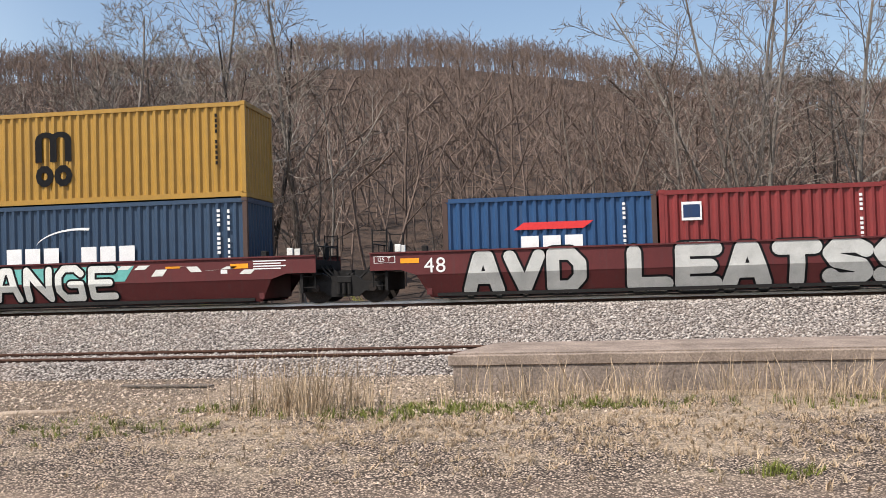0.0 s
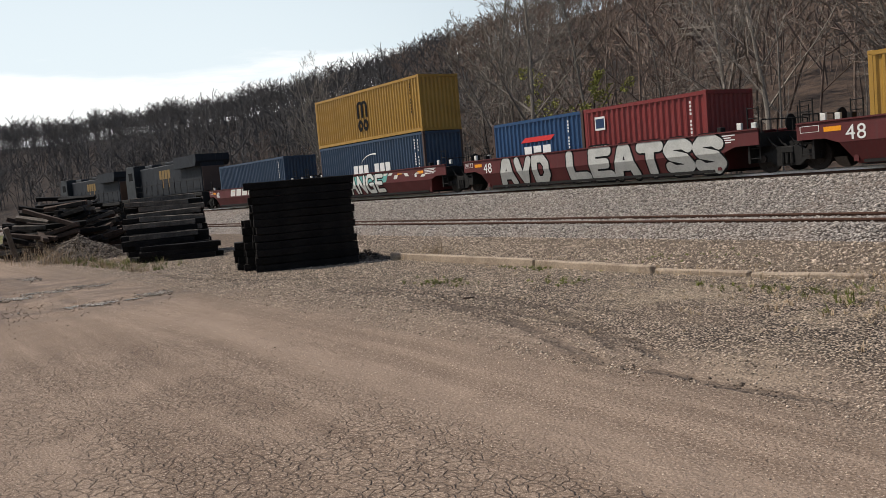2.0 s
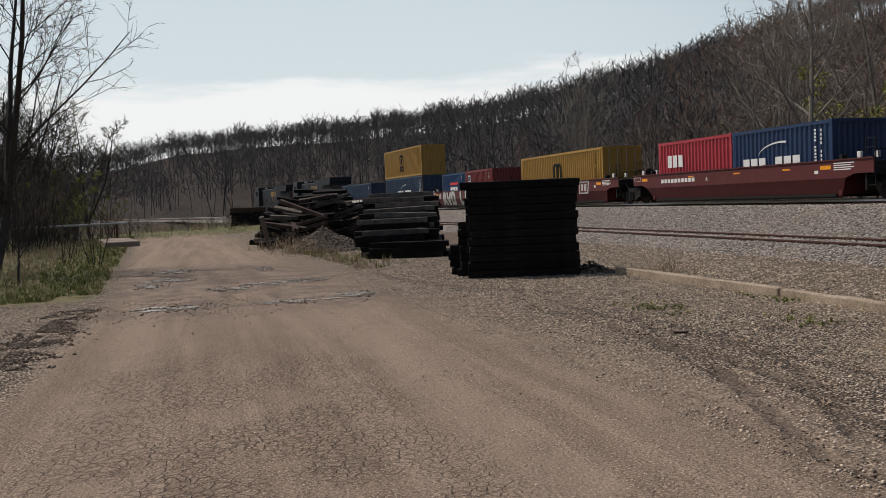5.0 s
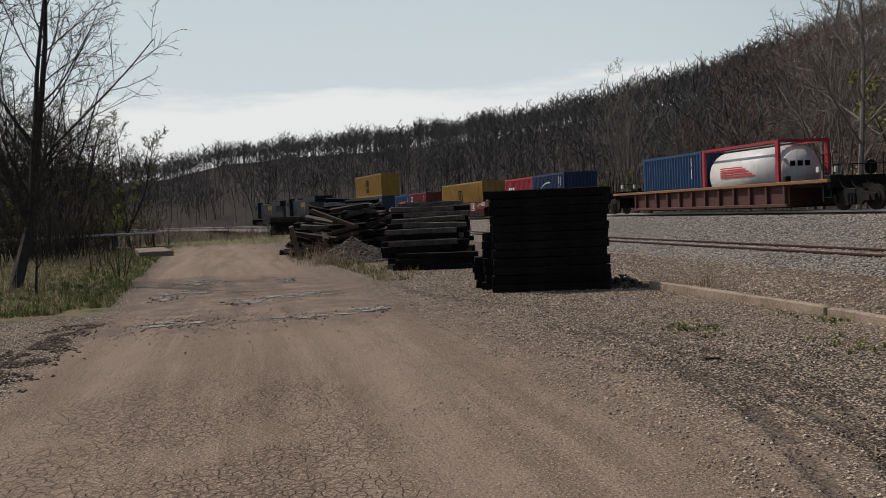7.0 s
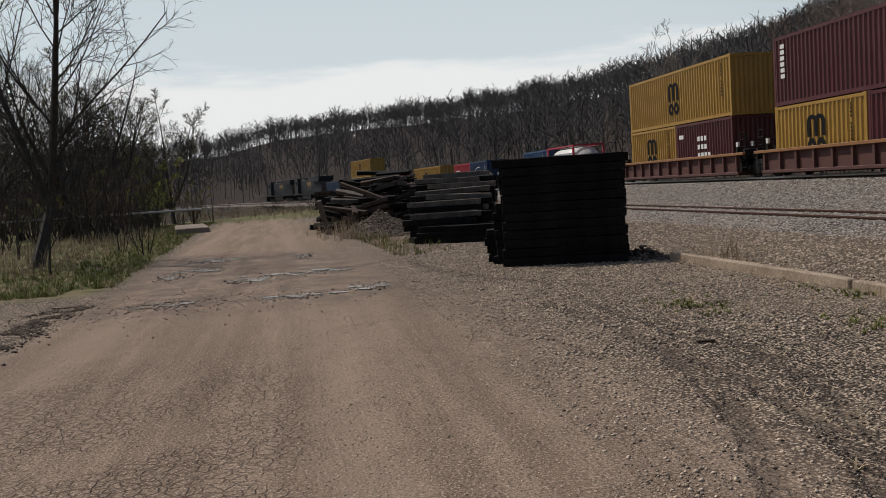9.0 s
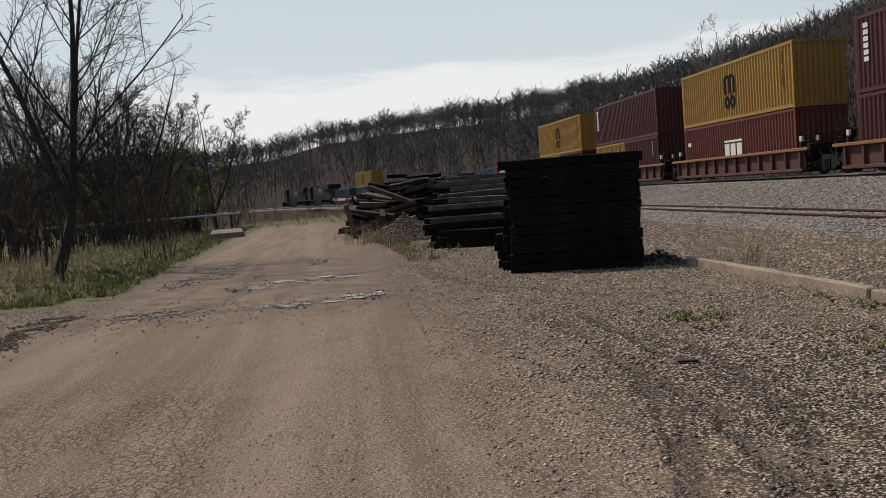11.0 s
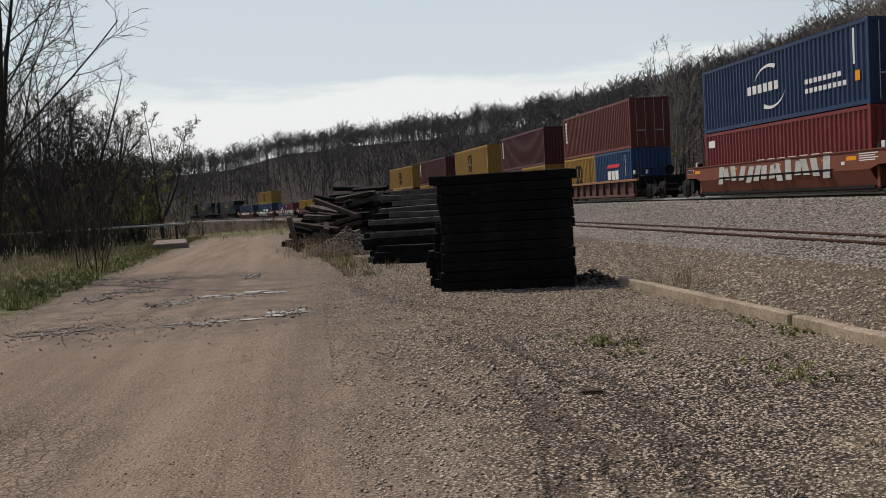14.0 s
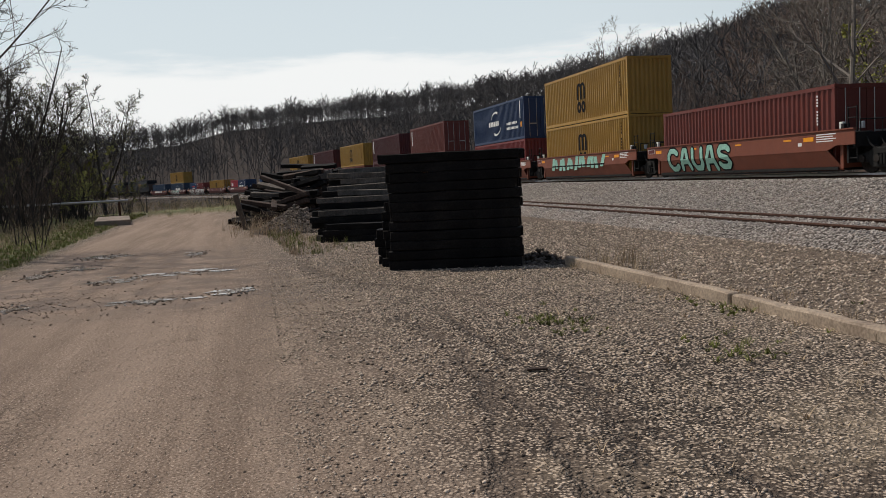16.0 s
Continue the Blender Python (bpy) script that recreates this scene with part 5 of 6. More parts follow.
def put_tree(t, x, y, size=1.0, turn=0.0, first=False):
    m = pose(x, y, float(hill(x, y)) - 0.1, 0, 0, turn)
    if first:
        t.matrix_world = m @ Matrix.Diagonal((size, size, size, 1))
        return t
    c = copy_thing(t, m)
    c.scale = (size, size, size)
    return c


kinds = [tree_kind(11, 15, 0.15, PALEBARK, PALEBARK, "tall bare tree with pale grey branches behind the tracks", kids=(18, 9, 6, 3), clear=0.22, spread=0.80, reach=0.42, thin=0.012),
         tree_kind(12, 12, 0.12, BARK, TWIG, "bare grey-brown tree with fine reddish twigs", kids=(17, 7, 4, 2), stems=2, clear=0.2, spread=0.8, reach=0.36, thin=0.011),
         tree_kind(13, 11.5, 0.11, BARK, TWIG, "slender bare tree with fine reddish twigs", kids=(14, 7, 4, 2), clear=0.3, spread=0.8, reach=0.36, thin=0.011),
         tree_kind(14, 15, 0.15, PALEBARK, PALEBARK, "wide bare tree with several pale stems", kids=(24, 8, 5, 2), stems=5, fork=0.06, clear=0.15, spread=0.75, reach=0.34, thin=0.012, opened=(0.15, 0.55)),
         tree_kind(15, 9, 0.07, PALEBARK, TWIG, "thin bare sapling in the wood edge", kids=(11, 6, 4), clear=0.3, spread=0.75, reach=0.34),
         tree_kind(16, 10, 0.11, DARKBARK, TWIG, "dark bare tree with a tangle of twigs", kids=(13, 7, 4, 2), stems=2, clear=0.2, spread=0.85)]
# the wood's edge behind the main line
spots = [(0, -9.5, 31, 1.05, 20), (0, -13.5, 31.5, 1.0, 140), (5, -11.5, 30.5, 1.35, 40), (0, -18.5, 33, 1.0, 220), (0, 13.0, 33, 1.0, 95), (3, -84, 37, 1.1, 60), (0, -38, 33, 0.95, 10), (3, -47, 35, 0.9, 180), (0, -29, 34, 0.95, 330), (3, 8.8, 31, 1.1, 70), (1, -16.5, 32, 1.1, 130), (0, -54.9, 38.9, 1.25, 200), (3, -20, 36, 1.05, 250), (1, 2.0, 34, 0.95, 310)]
rng = random.Random(42)
for i in range(60):
    x = -92 + i * 2.15 + rng.uniform(-1.5, 1.5)
    spots.append((rng.choice((0, 1, 1, 2, 2, 2, 4, 4, 5)), x, 29.5 + rng.random() ** 1.5 * 20 - (3 if -40 < x < 30 and rng.random() < 0.4 else 0) - max(0, (-60 - x) * 0.03), rng.uniform(0.6, 1.02), rng.uniform(0, 360)))
used = set()
for k, x, y, size, turn in spots:
    put_tree(kinds[k], x, y, size, turn, k not in used)
    used.add(k)
# beside the lane
verge = [tree_kind(36, 12.5, 0.17, DARKBARK, DARKBARK, "dark bare roadside tree with open crown", kids=(20, 9, 5, 2), stems=3, fork=0.15, clear=0.04, spread=0.72, reach=0.42, thin=0.008, opened=(0.12, 0.50)),
         tree_kind(32, 7, 0.07, DARKBARK, DARKBARK, "thin dark sapling on the grass verge", kids=(11, 5, 3), spread=0.65, clear=0.2),
         tree_kind(33, 13, 0.17, DARKBARK, DARKBARK, "rounded tree just coming into pale bud", PALEBUD, 0.45, 0.06, kids=(20, 7, 4, 2), stems=5, fork=0.10, clear=0.12, spread=0.80, reach=0.40, thin=0.020, opened=(0.2, 0.75)),
         tree_kind(34, 2.6, 0.025, DARKBARK, TWIG, "low leafless shrub beside the lane", kids=(8, 5, 3), stems=5, clear=0.12, spread=0.6, reach=0.5, thin=0.005, pieces=(4, 3, 2, 1)),
         tree_kind(35, 6.5, 0.07, DARKBARK, DARKBARK, "small tree with fresh yellow-green leaves", BUD, 0.9, 0.06, kids=(11, 6, 3, 2), stems=3, clear=0.15, spread=0.65)]
vs = [(0, -30.4, -7.4, 1.0, 40), (0, -65, -12.8, 1.0, 75), (2, -66, -15.5, 0.95, 30), (0, -61, -16.5, 0.95, 200), (2, -71, -13.2, 0.85, 260), (0, -58, -13.5, 0.8, 320), (2, -52, -15.5, 0.7, 150), (1, -26.2, -5.8, 0.55, 0), (3, -33, -4.6, 0.8, 10), (1, -36, -9.5, 0.8, 60), (0, -43, -13, 0.62, 100), (0, -50, -18, 0.85, 170),
      (1, -47, -9.5, 0.8, 200), (2, -79, -9.8, 0.85, 0), (2, -76, -13.5, 0.8, 120), (0, -62, -18, 0.95, 250), (0, -74, -25, 1.2, 300), (4, -75, -11.5, 1.0, 20),
      (4, -40, -17, 1.0, 80), (0, -58, -30, 1.3, 20), (3, -42, -6.4, 0.75, 200), (3, -27.5, -8.5, 0.7, 90), (1, -60, -13.5, 1.3, 30), (0, -84, -32, 1.3, 60), (0, -38, -24, 0.9, 140),
      (2, -110, -30, 1.0, 210), (0, -105, -40, 1.3, 10), (3, -36.5, -6.0, 0.7, 300), (0, -34, -15, 0.75, 300), (1, -56, -10, 1.0, 100), (4, -33, -21, 1.0, 140)]
used = set()
rng = random.Random(77)
for i in range(24):
    x = -50 - 72 * rng.random()
    vs.append((rng.choice((0, 1, 3, 3, 1, 0, 1)), x, -11 + 0.08 * (x + 36) - 34 * rng.random() ** 1.4, rng.uniform(0.65, 0.95), rng.uniform(0, 360)))
for i in range(34):
    x = -40 - 58 * rng.random()
    vs.append((3 if i % 7 else 4, x, -9.0 + 0.065 * (x + 34) - 5 * rng.random(), rng.uniform(0.9, 1.6) * (1 if i % 7 else 0.45), rng.uniform(0, 360)))
for i in range(16):
    vs.append((4 if i % 3 == 0 else 3, rng.uniform(-86, -64), rng.uniform(-13, -6.8), rng.uniform(0.8, 1.4) * (0.5 if i % 3 == 0 else 1), rng.uniform(0, 360)))
for i in range(26):
    vs.append((3, rng.uniform(-112, -86), rng.uniform(-9, 6), rng.uniform(0.35, 0.65), rng.uniform(0, 360)))
for i in range(14):
    vs.append((3, -45 - 5 * rng.random(), 2.6 + 3 * rng.random(), rng.uniform(0.4, 0.8), rng.uniform(0, 360)))
for i in range(16):
    vs.append((3, -112 - 35 * rng.random(), -22 + 30 * rng.random(), rng.uniform(0.6, 1.1), rng.uniform(0, 360)))
for i in range(36):
    vs.append((3, rng.uniform(-74, -42), rng.uniform(-17, -9.5), rng.uniform(1.2, 2.1), rng.uniform(0, 360)))
for i in range(64):
    x = -46 - 66 * rng.random()
    vs.append((3, x, -13 + 0.08 * (x + 36) - 22 * rng.random(), rng.uniform(1.5, 2.5), rng.uniform(0, 360)))
for k, x, y, size, turn in vs:
    put_tree(verge[k], x, y, size, turn, k not in used)
    used.add(k)
# budding shrubs behind the line
for x, y, size, turn in ((-37.6, 32.0, 1.3, 0), (-12.5, 28, 0.4, 50), (-6.5, 29, 0.35, 120), (-66, 28, 0.7, 200), (-58, 31, 0.6, 250)):
    put_tree(verge[4], x, y, size, turn)


def far_woods(name, label, count, az0, az1, bark, seed, thick):
    """The bare wood on a stretch of the hillside, as one mesh."""
    forms = []
    for s in range(8):
        seg = grow_tree(100 + s, 12.5, 0.13, (8, 4), 1 + (s % 4 == 0), clear=0.36, spread=0.95, reach=0.46, thin=thick, pieces=(3, 2, 1), lift=0.16)
        v, f = limb_arrays(seg, 3)
        tri = [t for q in f for t in ((q,) if len(q) == 3 else (q[:3], (q[0], q[2], q[3])))]
        forms.append((np.array(v, dtype=np.float32), np.array(tri, dtype=np.int32)))
    rng = random.Random(seed)
    vs, fs, base = [], [], 0
    for i in range(count):
        az = rng.uniform(az0, az1)
        rc, rb = np.interp(az, RA, [q[1] for q in RIDGE]), np.interp(az, RA, [q[3] for q in RIDGE])
        f = rng.random() ** 0.7 if i % 3 else rng.uniform(0.78, 1.01)
        r = (rb - 4) + (rc - rb + 6) * f
        x, y = -r * math.sin(radians(az)), r * math.cos(radians(az))
        _v, _f = forms[rng.randrange(8)]
        k = rng.uniform(0.80, 1.25) * (1 + 0.38 * noise.noise((x * 0.045, y * 0.045, 6))) * 1.0
        a = rng.uniform(0, math.tau)
        c, s = math.cos(a) * k, math.sin(a) * k
        out = np.empty_like(_v)
        out[:, 0] = _v[:, 0] * c - _v[:, 1] * s + x
        out[:, 1] = _v[:, 0] * s + _v[:, 1] * c + y
        out[:, 2] = _v[:, 2] * k + float(hill(x, y)) - (1.8 * k if f > 0.9 else 0.6)
        vs.append(out)
        fs.append(_f.astype(np.int32) + base)
        base += len(_v)
    v, f = np.concatenate(vs), np.concatenate(fs)
    me = bpy.data.meshes.new(name)
    me.vertices.add(len(v)); me.vertices.foreach_set("co", v.ravel())
    me.loops.add(f.size); me.loops.foreach_set("vertex_index", f.ravel())
    me.polygons.add(len(f)); me.polygons.foreach_set("loop_start", np.arange(0, f.size, 3, dtype=np.int32))
    me.update(calc_edges=True)
    me.materials.append(bark)
    tagged(new(name, me), label, "woods", kind="stuff")


far_woods("hillside_woods", "leafless tan and grey-brown wood on the near hillside", 3700, -32, 60, TWIG, 7, 0.056)
far_woods("ridge_woods", "leafless wood on the far valley ridge, haze and backlight in its colour", 3300, 56, 112, FARTWIG, 8, 0.070)


# ---- timber stacks ----
def timber(l, w, h, seed):
    """One sawn tie, lying along x, with worn edges and ends."""
    rng = random.Random(seed)
    bm = slab(-l / 2, l / 2, -w / 2, w / 2, 0, h, 0.012)
    bmesh.ops.subdivide_edges(bm, edges=[e for e in bm.edges if abs(e.verts[0].co.x - e.verts[1].co.x) > l * 0.5], cuts=3)
    for v in bm.verts:
        v.co += Vector((rng.gauss(0, 0.006), rng.gauss(0, 0.005), rng.gauss(0, 0.005)))
    me = bpy.data.meshes.new("timber")
    bm.to_mesh(me)
    bm.free()
    return me


TIES = {m: [timber(2.44, 0.22, 0.172, 60 + k) for k in range(6)] for m in ("creosote", "grey", "brown")}
for name, m in (("creosote", CREOSOTE), ("grey", GREYTIMBER), ("brown", BROWNTIMBER)):
    for me in TIES[name]:
        me.materials.append(m)


def tie(parent, m, x, y, z, turn=0, rx=0, ry=0, size=1.0):
    ob = new("timber", rng.choice(TIES[m]))
    ob.parent = parent
    ob.matrix_local = pose(x, y, z, rx, ry, turn) @ Matrix.Diagonal((size, 1, 1, 1))
    return ob


rng = random.Random(3)
stack = empty("tie_stack", pose(-19.28, 4.64, 0, 0, 0, math.degrees(math.atan2(2.30, 0.75))))
tagged(stack, "squared stack of creosote-black railway ties on gravel", "timber stack")
for layer in range(11):
    for row in range(3 if layer > 6 else 5 if layer > 3 else 7):
        tie(stack, "creosote", 1.21 + rng.uniform(-0.03, 0.03) - (0.45 if row > 4 else 0.24 if row > 2 else 0), 0.12 + row * 0.232 + rng.uniform(-0.007, 0.007) - (0.04 if layer < 4 else 0), layer * 0.179, rng.uniform(-0.5, 0.5), 0, rng.uniform(-0.25, 0.25), rng.uniform(0.96, 1.03))
for k in range(3):
    tie(stack, "creosote", 1.17 + rng.uniform(-0.08, 0.08), 0.10 + k * 0.24, 11 * 0.179, rng.uniform(-1.5, 1.5), 0, 0, 1.06)

pile = empty("tie_pile", pose(-30.6, 5.7, 0, 0, 0, 72))
tagged(pile, "long untidy pile of black and split grey ties", "timber pile")
tiers = (1, 5, 5, 5, 7, 7, 7, 8, 8, 9, 10, 11, 11, 11, 11, 11, 12)
for row, tall in enumerate(tiers):
    for layer in range(tall):
        ledge = layer == tall - 1 and row > 0 and tiers[row - 1] < tall
        m = "grey" if ledge or rng.random() < (0.05 if layer < tall - 1 else 0.2) else "creosote"
        loose = 2.2 if layer == tall - 1 else 1.0
        tie(pile, m, rng.uniform(-0.28, 0.28), -2.3 + row * 0.25 + rng.uniform(-0.02, 0.02), layer * 0.178, rng.uniform(-1.5, 1.5) * loose, rng.uniform(-3, 3) * (loose - 1), rng.uniform(-0.8, 0.8) * loose, rng.uniform(0.85, 1.04))
for k in range(6):
    tie(pile, "creosote", 0.55 + rng.uniform(-0.2, 0.2), -2.65 - (k % 2) * 0.25, 0.0 + (k // 2) * 0.17, rng.uniform(-6, 6))

heap = empty("tie_heap", pose(-43.0, 4.6, 0, 0, 0, 70))
tagged(heap, "tumbled heap of broken brown and grey timbers", "timber heap")
for i in range(240):
    a, rr = rng.uniform(0, math.tau), rng.random() ** 0.6
    x, y = math.cos(a) * rr * 4.4, math.sin(a) * rr * 4.6
    top = 2.6 * (1 - rr ** 2 * 0.8)
    tie(heap, rng.choice(("brown", "brown", "creosote", "creosote", "creosote", "grey")), x * 0.5, y, max(0.0, rng.random() * top), rng.gauss(0, 22), rng.gauss(0, 12), rng.gauss(0, 7) - (10 * rr if x > 0 else -10 * rr), rng.uniform(0.5, 1.0))

far_stack = empty("tie_stack", pose(-98, 3.8, 0, 0, 0, 75))
tagged(far_stack, "small dark stack of ties by the end of the lane", "timber stack")
for layer in range(11):
    for row in range(6):
        tie(far_stack, "creosote" if layer < 8 else "brown", rng.uniform(-0.1, 0.1) + 1.2 * (row > 2), -0.7 + (row % 3) * 0.25, layer * 0.178, rng.uniform(-4, 4))


def stone_mesh(seed):
    """A small angular stone of eight faces."""
    rng = random.Random(seed)
    v = [Vector(q) * rng.uniform(0.8, 1.2) for q in ((1.2, 0, 0), (-1.2, 0.1, 0), (0, 0.95, 0.1), (0.1, -0.95, 0), (0.25, 0.1, 0.75), (0, 0, -0.7))]
    f = [(0, 2, 4), (2, 1, 4), (1, 3, 4), (3, 0, 4), (2, 0, 5), (1, 2, 5), (3, 1, 5), (0, 3, 5)]
    return np.array([q[:] for q in v], dtype=np.float32), np.array(f, dtype=np.int32)


STONES = [stone_mesh(k) for k in range(12)]


def scatter_stones(name, label, places, material):
    """places: x, y, z, size."""
    rng = random.Random(9)
    vs, fs, base = [], [], 0
    for x, y, z, s in places:
        v, f = STONES[rng.randrange(12)]
        a = rng.uniform(0, math.tau)
        c, d = math.cos(a) * s, math.sin(a) * s
        o = np.empty_like(v)
        o[:, 0], o[:, 1], o[:, 2] = v[:, 0] * c - v[:, 1] * d + x, v[:, 0] * d + v[:, 1] * c + y, v[:, 2] * s + z
        vs.append(o)
        fs.append(f + base)
        base += len(v)
    v, f = np.concatenate(vs), np.concatenate(fs)
    me = bpy.data.meshes.new(name)
    me.vertices.add(len(v)); me.vertices.foreach_set("co", v.ravel())
    me.loops.add(f.size); me.loops.foreach_set("vertex_index", f.ravel())
    me.polygons.add(len(f)); me.polygons.foreach_set("loop_start", np.arange(0, f.size, 3, dtype=np.int32))
    me.update(calc_edges=True)
    me.materials.append(material)
    return tagged(new(name, me), label, "gravel", kind="stuff")


# ---- platform slab and kerb ----
def plan(points, z0, z1):
    """A solid with the plan points (x, y)."""
    bm = bmesh.new()
    lo = [bm.verts.new((x, y, z0)) for x, y in points]
    hi = [bm.verts.new((x, y, z1)) for x, y in points]
    n = len(points)
    bm.faces.new(hi)
    bm.faces.new(lo[::-1])
    for i in range(n):
        bm.faces.new((lo[i], lo[(i + 1) % n], hi[(i + 1) % n], hi[i]))
    bmesh.ops.recalc_face_normals(bm, faces=bm.faces)
    return bm


plat = empty("loading_platform")
tagged(plat, "low cracked concrete loading platform beside the siding", "platform")
part("deck", plan([(-0.72, 10.25), (40, 10.25), (40, 12.35), (-0.15, 12.35)], 0.50, 0.62), CONCRETE, plat)
part("edge_beam", slab(-0.78, 40, 10.10, 10.246, 0.43, 0.60, 0.015), CONCRETE, plat)
part("front_wall", slab(-0.70, 40, 10.125, 10.30, -0.1, 0.425), SLABSIDE, plat, "stained concrete front wall")
part("end_wall", plan([(-0.66, 10.31), (-0.5, 10.31), (0.0, 12.3), (-0.13, 12.3)], -0.1, 0.496), SLABSIDE, plat)
kerb = empty("kerb")
tagged(kerb, "low line of weathered concrete kerb stones in gravel", "kerb", kind="structure")
for x0, y0, x1, y1, h in ((-18.2, 7.72, -12.66, 7.74, 0.15), (-12.63, 7.76, -9.60, 7.74, 0.13), (-9.57, 7.78, -7.9, 7.98, 0.08), (-7.87, 8.0, -6.2, 8.3, 0.06)):
    bm = slab(-math.hypot(x1 - x0, y1 - y0) / 2, math.hypot(x1 - x0, y1 - y0) / 2, -0.075, 0.075, -0.2, h, 0.02)
    bmesh.ops.subdivide_edges(bm, edges=[e for e in bm.edges if abs(e.verts[0].co.x - e.verts[1].co.x) > 1], cuts=11)
    for v in bm.verts:
        v.co += Vector((0, 0.014 * noise.noise((v.co.x * 2.1 + x0, v.co.z * 3, 1)), 0.016 * noise.noise((v.co.x * 1.7 + x0, v.co.y * 5, 4))))
    stone = part("kerb_stone", bm, KERBSTONE, kerb)
    stone.matrix_world = pose((x0 + x1) / 2, (y0 + y1) / 2, 0, 0, 0, math.degrees(math.atan2(y1 - y0, x1 - x0)))

# ---- barrier, concrete step, puddles ----
gate = empty("pipe_barrier")
tagged(gate, "long rusty pipe barrier across the verge", "barrier")
part("pipe", rod(bmesh.new(), (-62, -5.7, 1.2), (-52, -32, 1.25), 0.07, 10), PIPEMETAL, gate)
for f in (0.02, 0.35, 0.7):
    x, y = -62 + 10 * f, -5.7 - 26.3 * f
    part("post", slab(x - 0.07, x + 0.07, y - 0.07, y + 0.07, -0.1, 1.15), RAILRUST, gate)
step = part("concrete_block", slab(-4.2, 4.2, -0.9, 0.9, -0.1, 0.30, 0.04), CONCRETE)
step.matrix_world = pose(-55.5, -5.7, 0, 0, 0, 8)
tagged(step, "broken concrete slab at the lane's edge", "concrete slab")
post = part("leaning_post", slab(-0.1, 0.1, -0.1, 0.1, -0.1, 1.5, 0.02), GREYTIMBER)
post.matrix_world = pose(-38.6, 1.8, 0, 12, 14, 0)
tagged(post, "leaning weathered timber post among weeds", "post")


def puddle(x, y, hx, hy, seed):
    """A pothole's water: many small ragged pools between clods."""
    rng = random.Random(seed)
    hole = empty("puddle", pose(x, y, 0))
    tagged(hole, "shallow muddy pothole water between clods in the dirt lane", "puddle", group="puddles of the lane")
    pools = []
    for _ in range(80):
        px, py, r = rng.gauss(0, hx * 0.55), rng.gauss(0, hy * 0.5), rng.uniform(0.05, 0.20) * min(1, hy * 2)
        if len(pools) > 10 or any((px - a) ** 2 / 2.2 + (py - b) ** 2 / 3.5 < (r + c) ** 2 for a, b, c in pools):
            continue
        pools.append((px, py, r))
        bm = bmesh.new()
        ring = []
        for k in range(22):
            a = k * math.tau / 22
            q = 1 + 0.55 * noise.noise((math.cos(a) * 1.6 + seed + px, math.sin(a) * 1.6 + py, 0)) + 0.4 * noise.noise((math.cos(a) * 5 + px, math.sin(a) * 5 + py, 5))
            ring.append(bm.verts.new((px + math.cos(a) * r * 1.1 * q, py + math.sin(a) * r * 1.6 * q, 0.014)))
        bm.faces.new(ring)
        part("pool", bm, WATER, hole)


POTHOLES = ((-17.4, -1.65, 0.34, 0.52), (-24.4, -1.9, 0.45, 0.45), (-27.6, -1.9, 0.5, 0.55), (-17.25, 0.55, 0.22, 0.42), (-17.7, 1.8, 0.28, 0.32), (-21.5, 0.6, 0.25, 0.8), (-20.8, -0.5, 0.3, 0.4),
            (-26.8, 0.7, 0.5, 0.22), (-22.9, -2.35, 0.35, 0.25))
for k, q in enumerate(POTHOLES):
    puddle(*q, k)


# ---- loose stones, grass and weeds ----
rng = random.Random(21)
places = []
for i in range(28000):
    s = 14 - 74 * rng.random() ** 1.2
    o = rng.uniform(-5.6, -1.0)
    x, y, _ = along(s, o)
    h = np.interp(o, [-5.9, -4.6, -2.0, -1.5], [-1.25, -0.98, -0.20, -0.17])
    places.append((x, y, grade(s) + float(h) + 0.005, rng.uniform(0.03, 0.06)))
for i in range(9000):
    x, y = -1 - 50 * rng.random() ** 1.2, SIDE_Y + rng.uniform(-1.6, 1.2)
    places.append((x, y, SIDE_TOP + float(np.interp(y - SIDE_Y, [-1.9, -1.25, -1.0], [-0.45, -0.10, -0.08])), rng.uniform(0.025, 0.05)))
scatter_stones("ballast_stones", "loose pale crushed stones on the ballast shoulder", places, STONE)
places = []
for i in range(60000):
    x = 3 - 26 * rng.random() ** 0.8
    y = 2.4 + 9.2 * rng.random() ** 1.15 if i % 4 else 2.6 - 2.2 * rng.random() ** 1.8
    if noise.noise((x * 0.9, y * 0.9, 2)) + 0.5 * noise.noise((x * 2.6, y * 2.6, 7)) < rng.uniform(-0.55, 0.15):
        continue
    wob = 0.15 * noise.noise((x * 0.7, y * 0.7, 4))
    if rng.random() < 0.8 and any(x0 < x < x1 and abs(y - top - bend * (x - mx) ** 2 + wob) < wide * 0.7 for top, mx, bend, x0, x1, wide in RUTS):
        continue
    places.append((x, y, 0.004, 0.006 + 0.013 * rng.random() ** 2.2 if i % 4 else 0.003 + 0.006 * rng.random() ** 2))
for i in range(6000):
    x, y = rng.uniform(-32, -10), rng.uniform(3.0, 10.5)
    places.append((x, y, 0.007, rng.uniform(0.012, 0.028)))
for i in range(16000):
    places.append((2 - 34 * rng.random(), rng.uniform(7.9, SIDE_Y - 1.4), 0.007, 0.010 + 0.028 * rng.random() ** 2))
scatter_stones("loose_gravel", "loose brown-grey gravel over the yard", places, GRAVEL)
places = []
for i in range(11000):
    x, y = 1 - 22 * rng.random() ** 0.9, rng.uniform(-4.6, 4.2)
    places.append((x, y, 0.002, 0.003 + 0.005 * rng.random() ** 2))
for i in range(500):
    places.append((rng.gauss(-17.6, 1.2), rng.gauss(-1.5, 1.2), 0.01, rng.uniform(0.008, 0.02)))
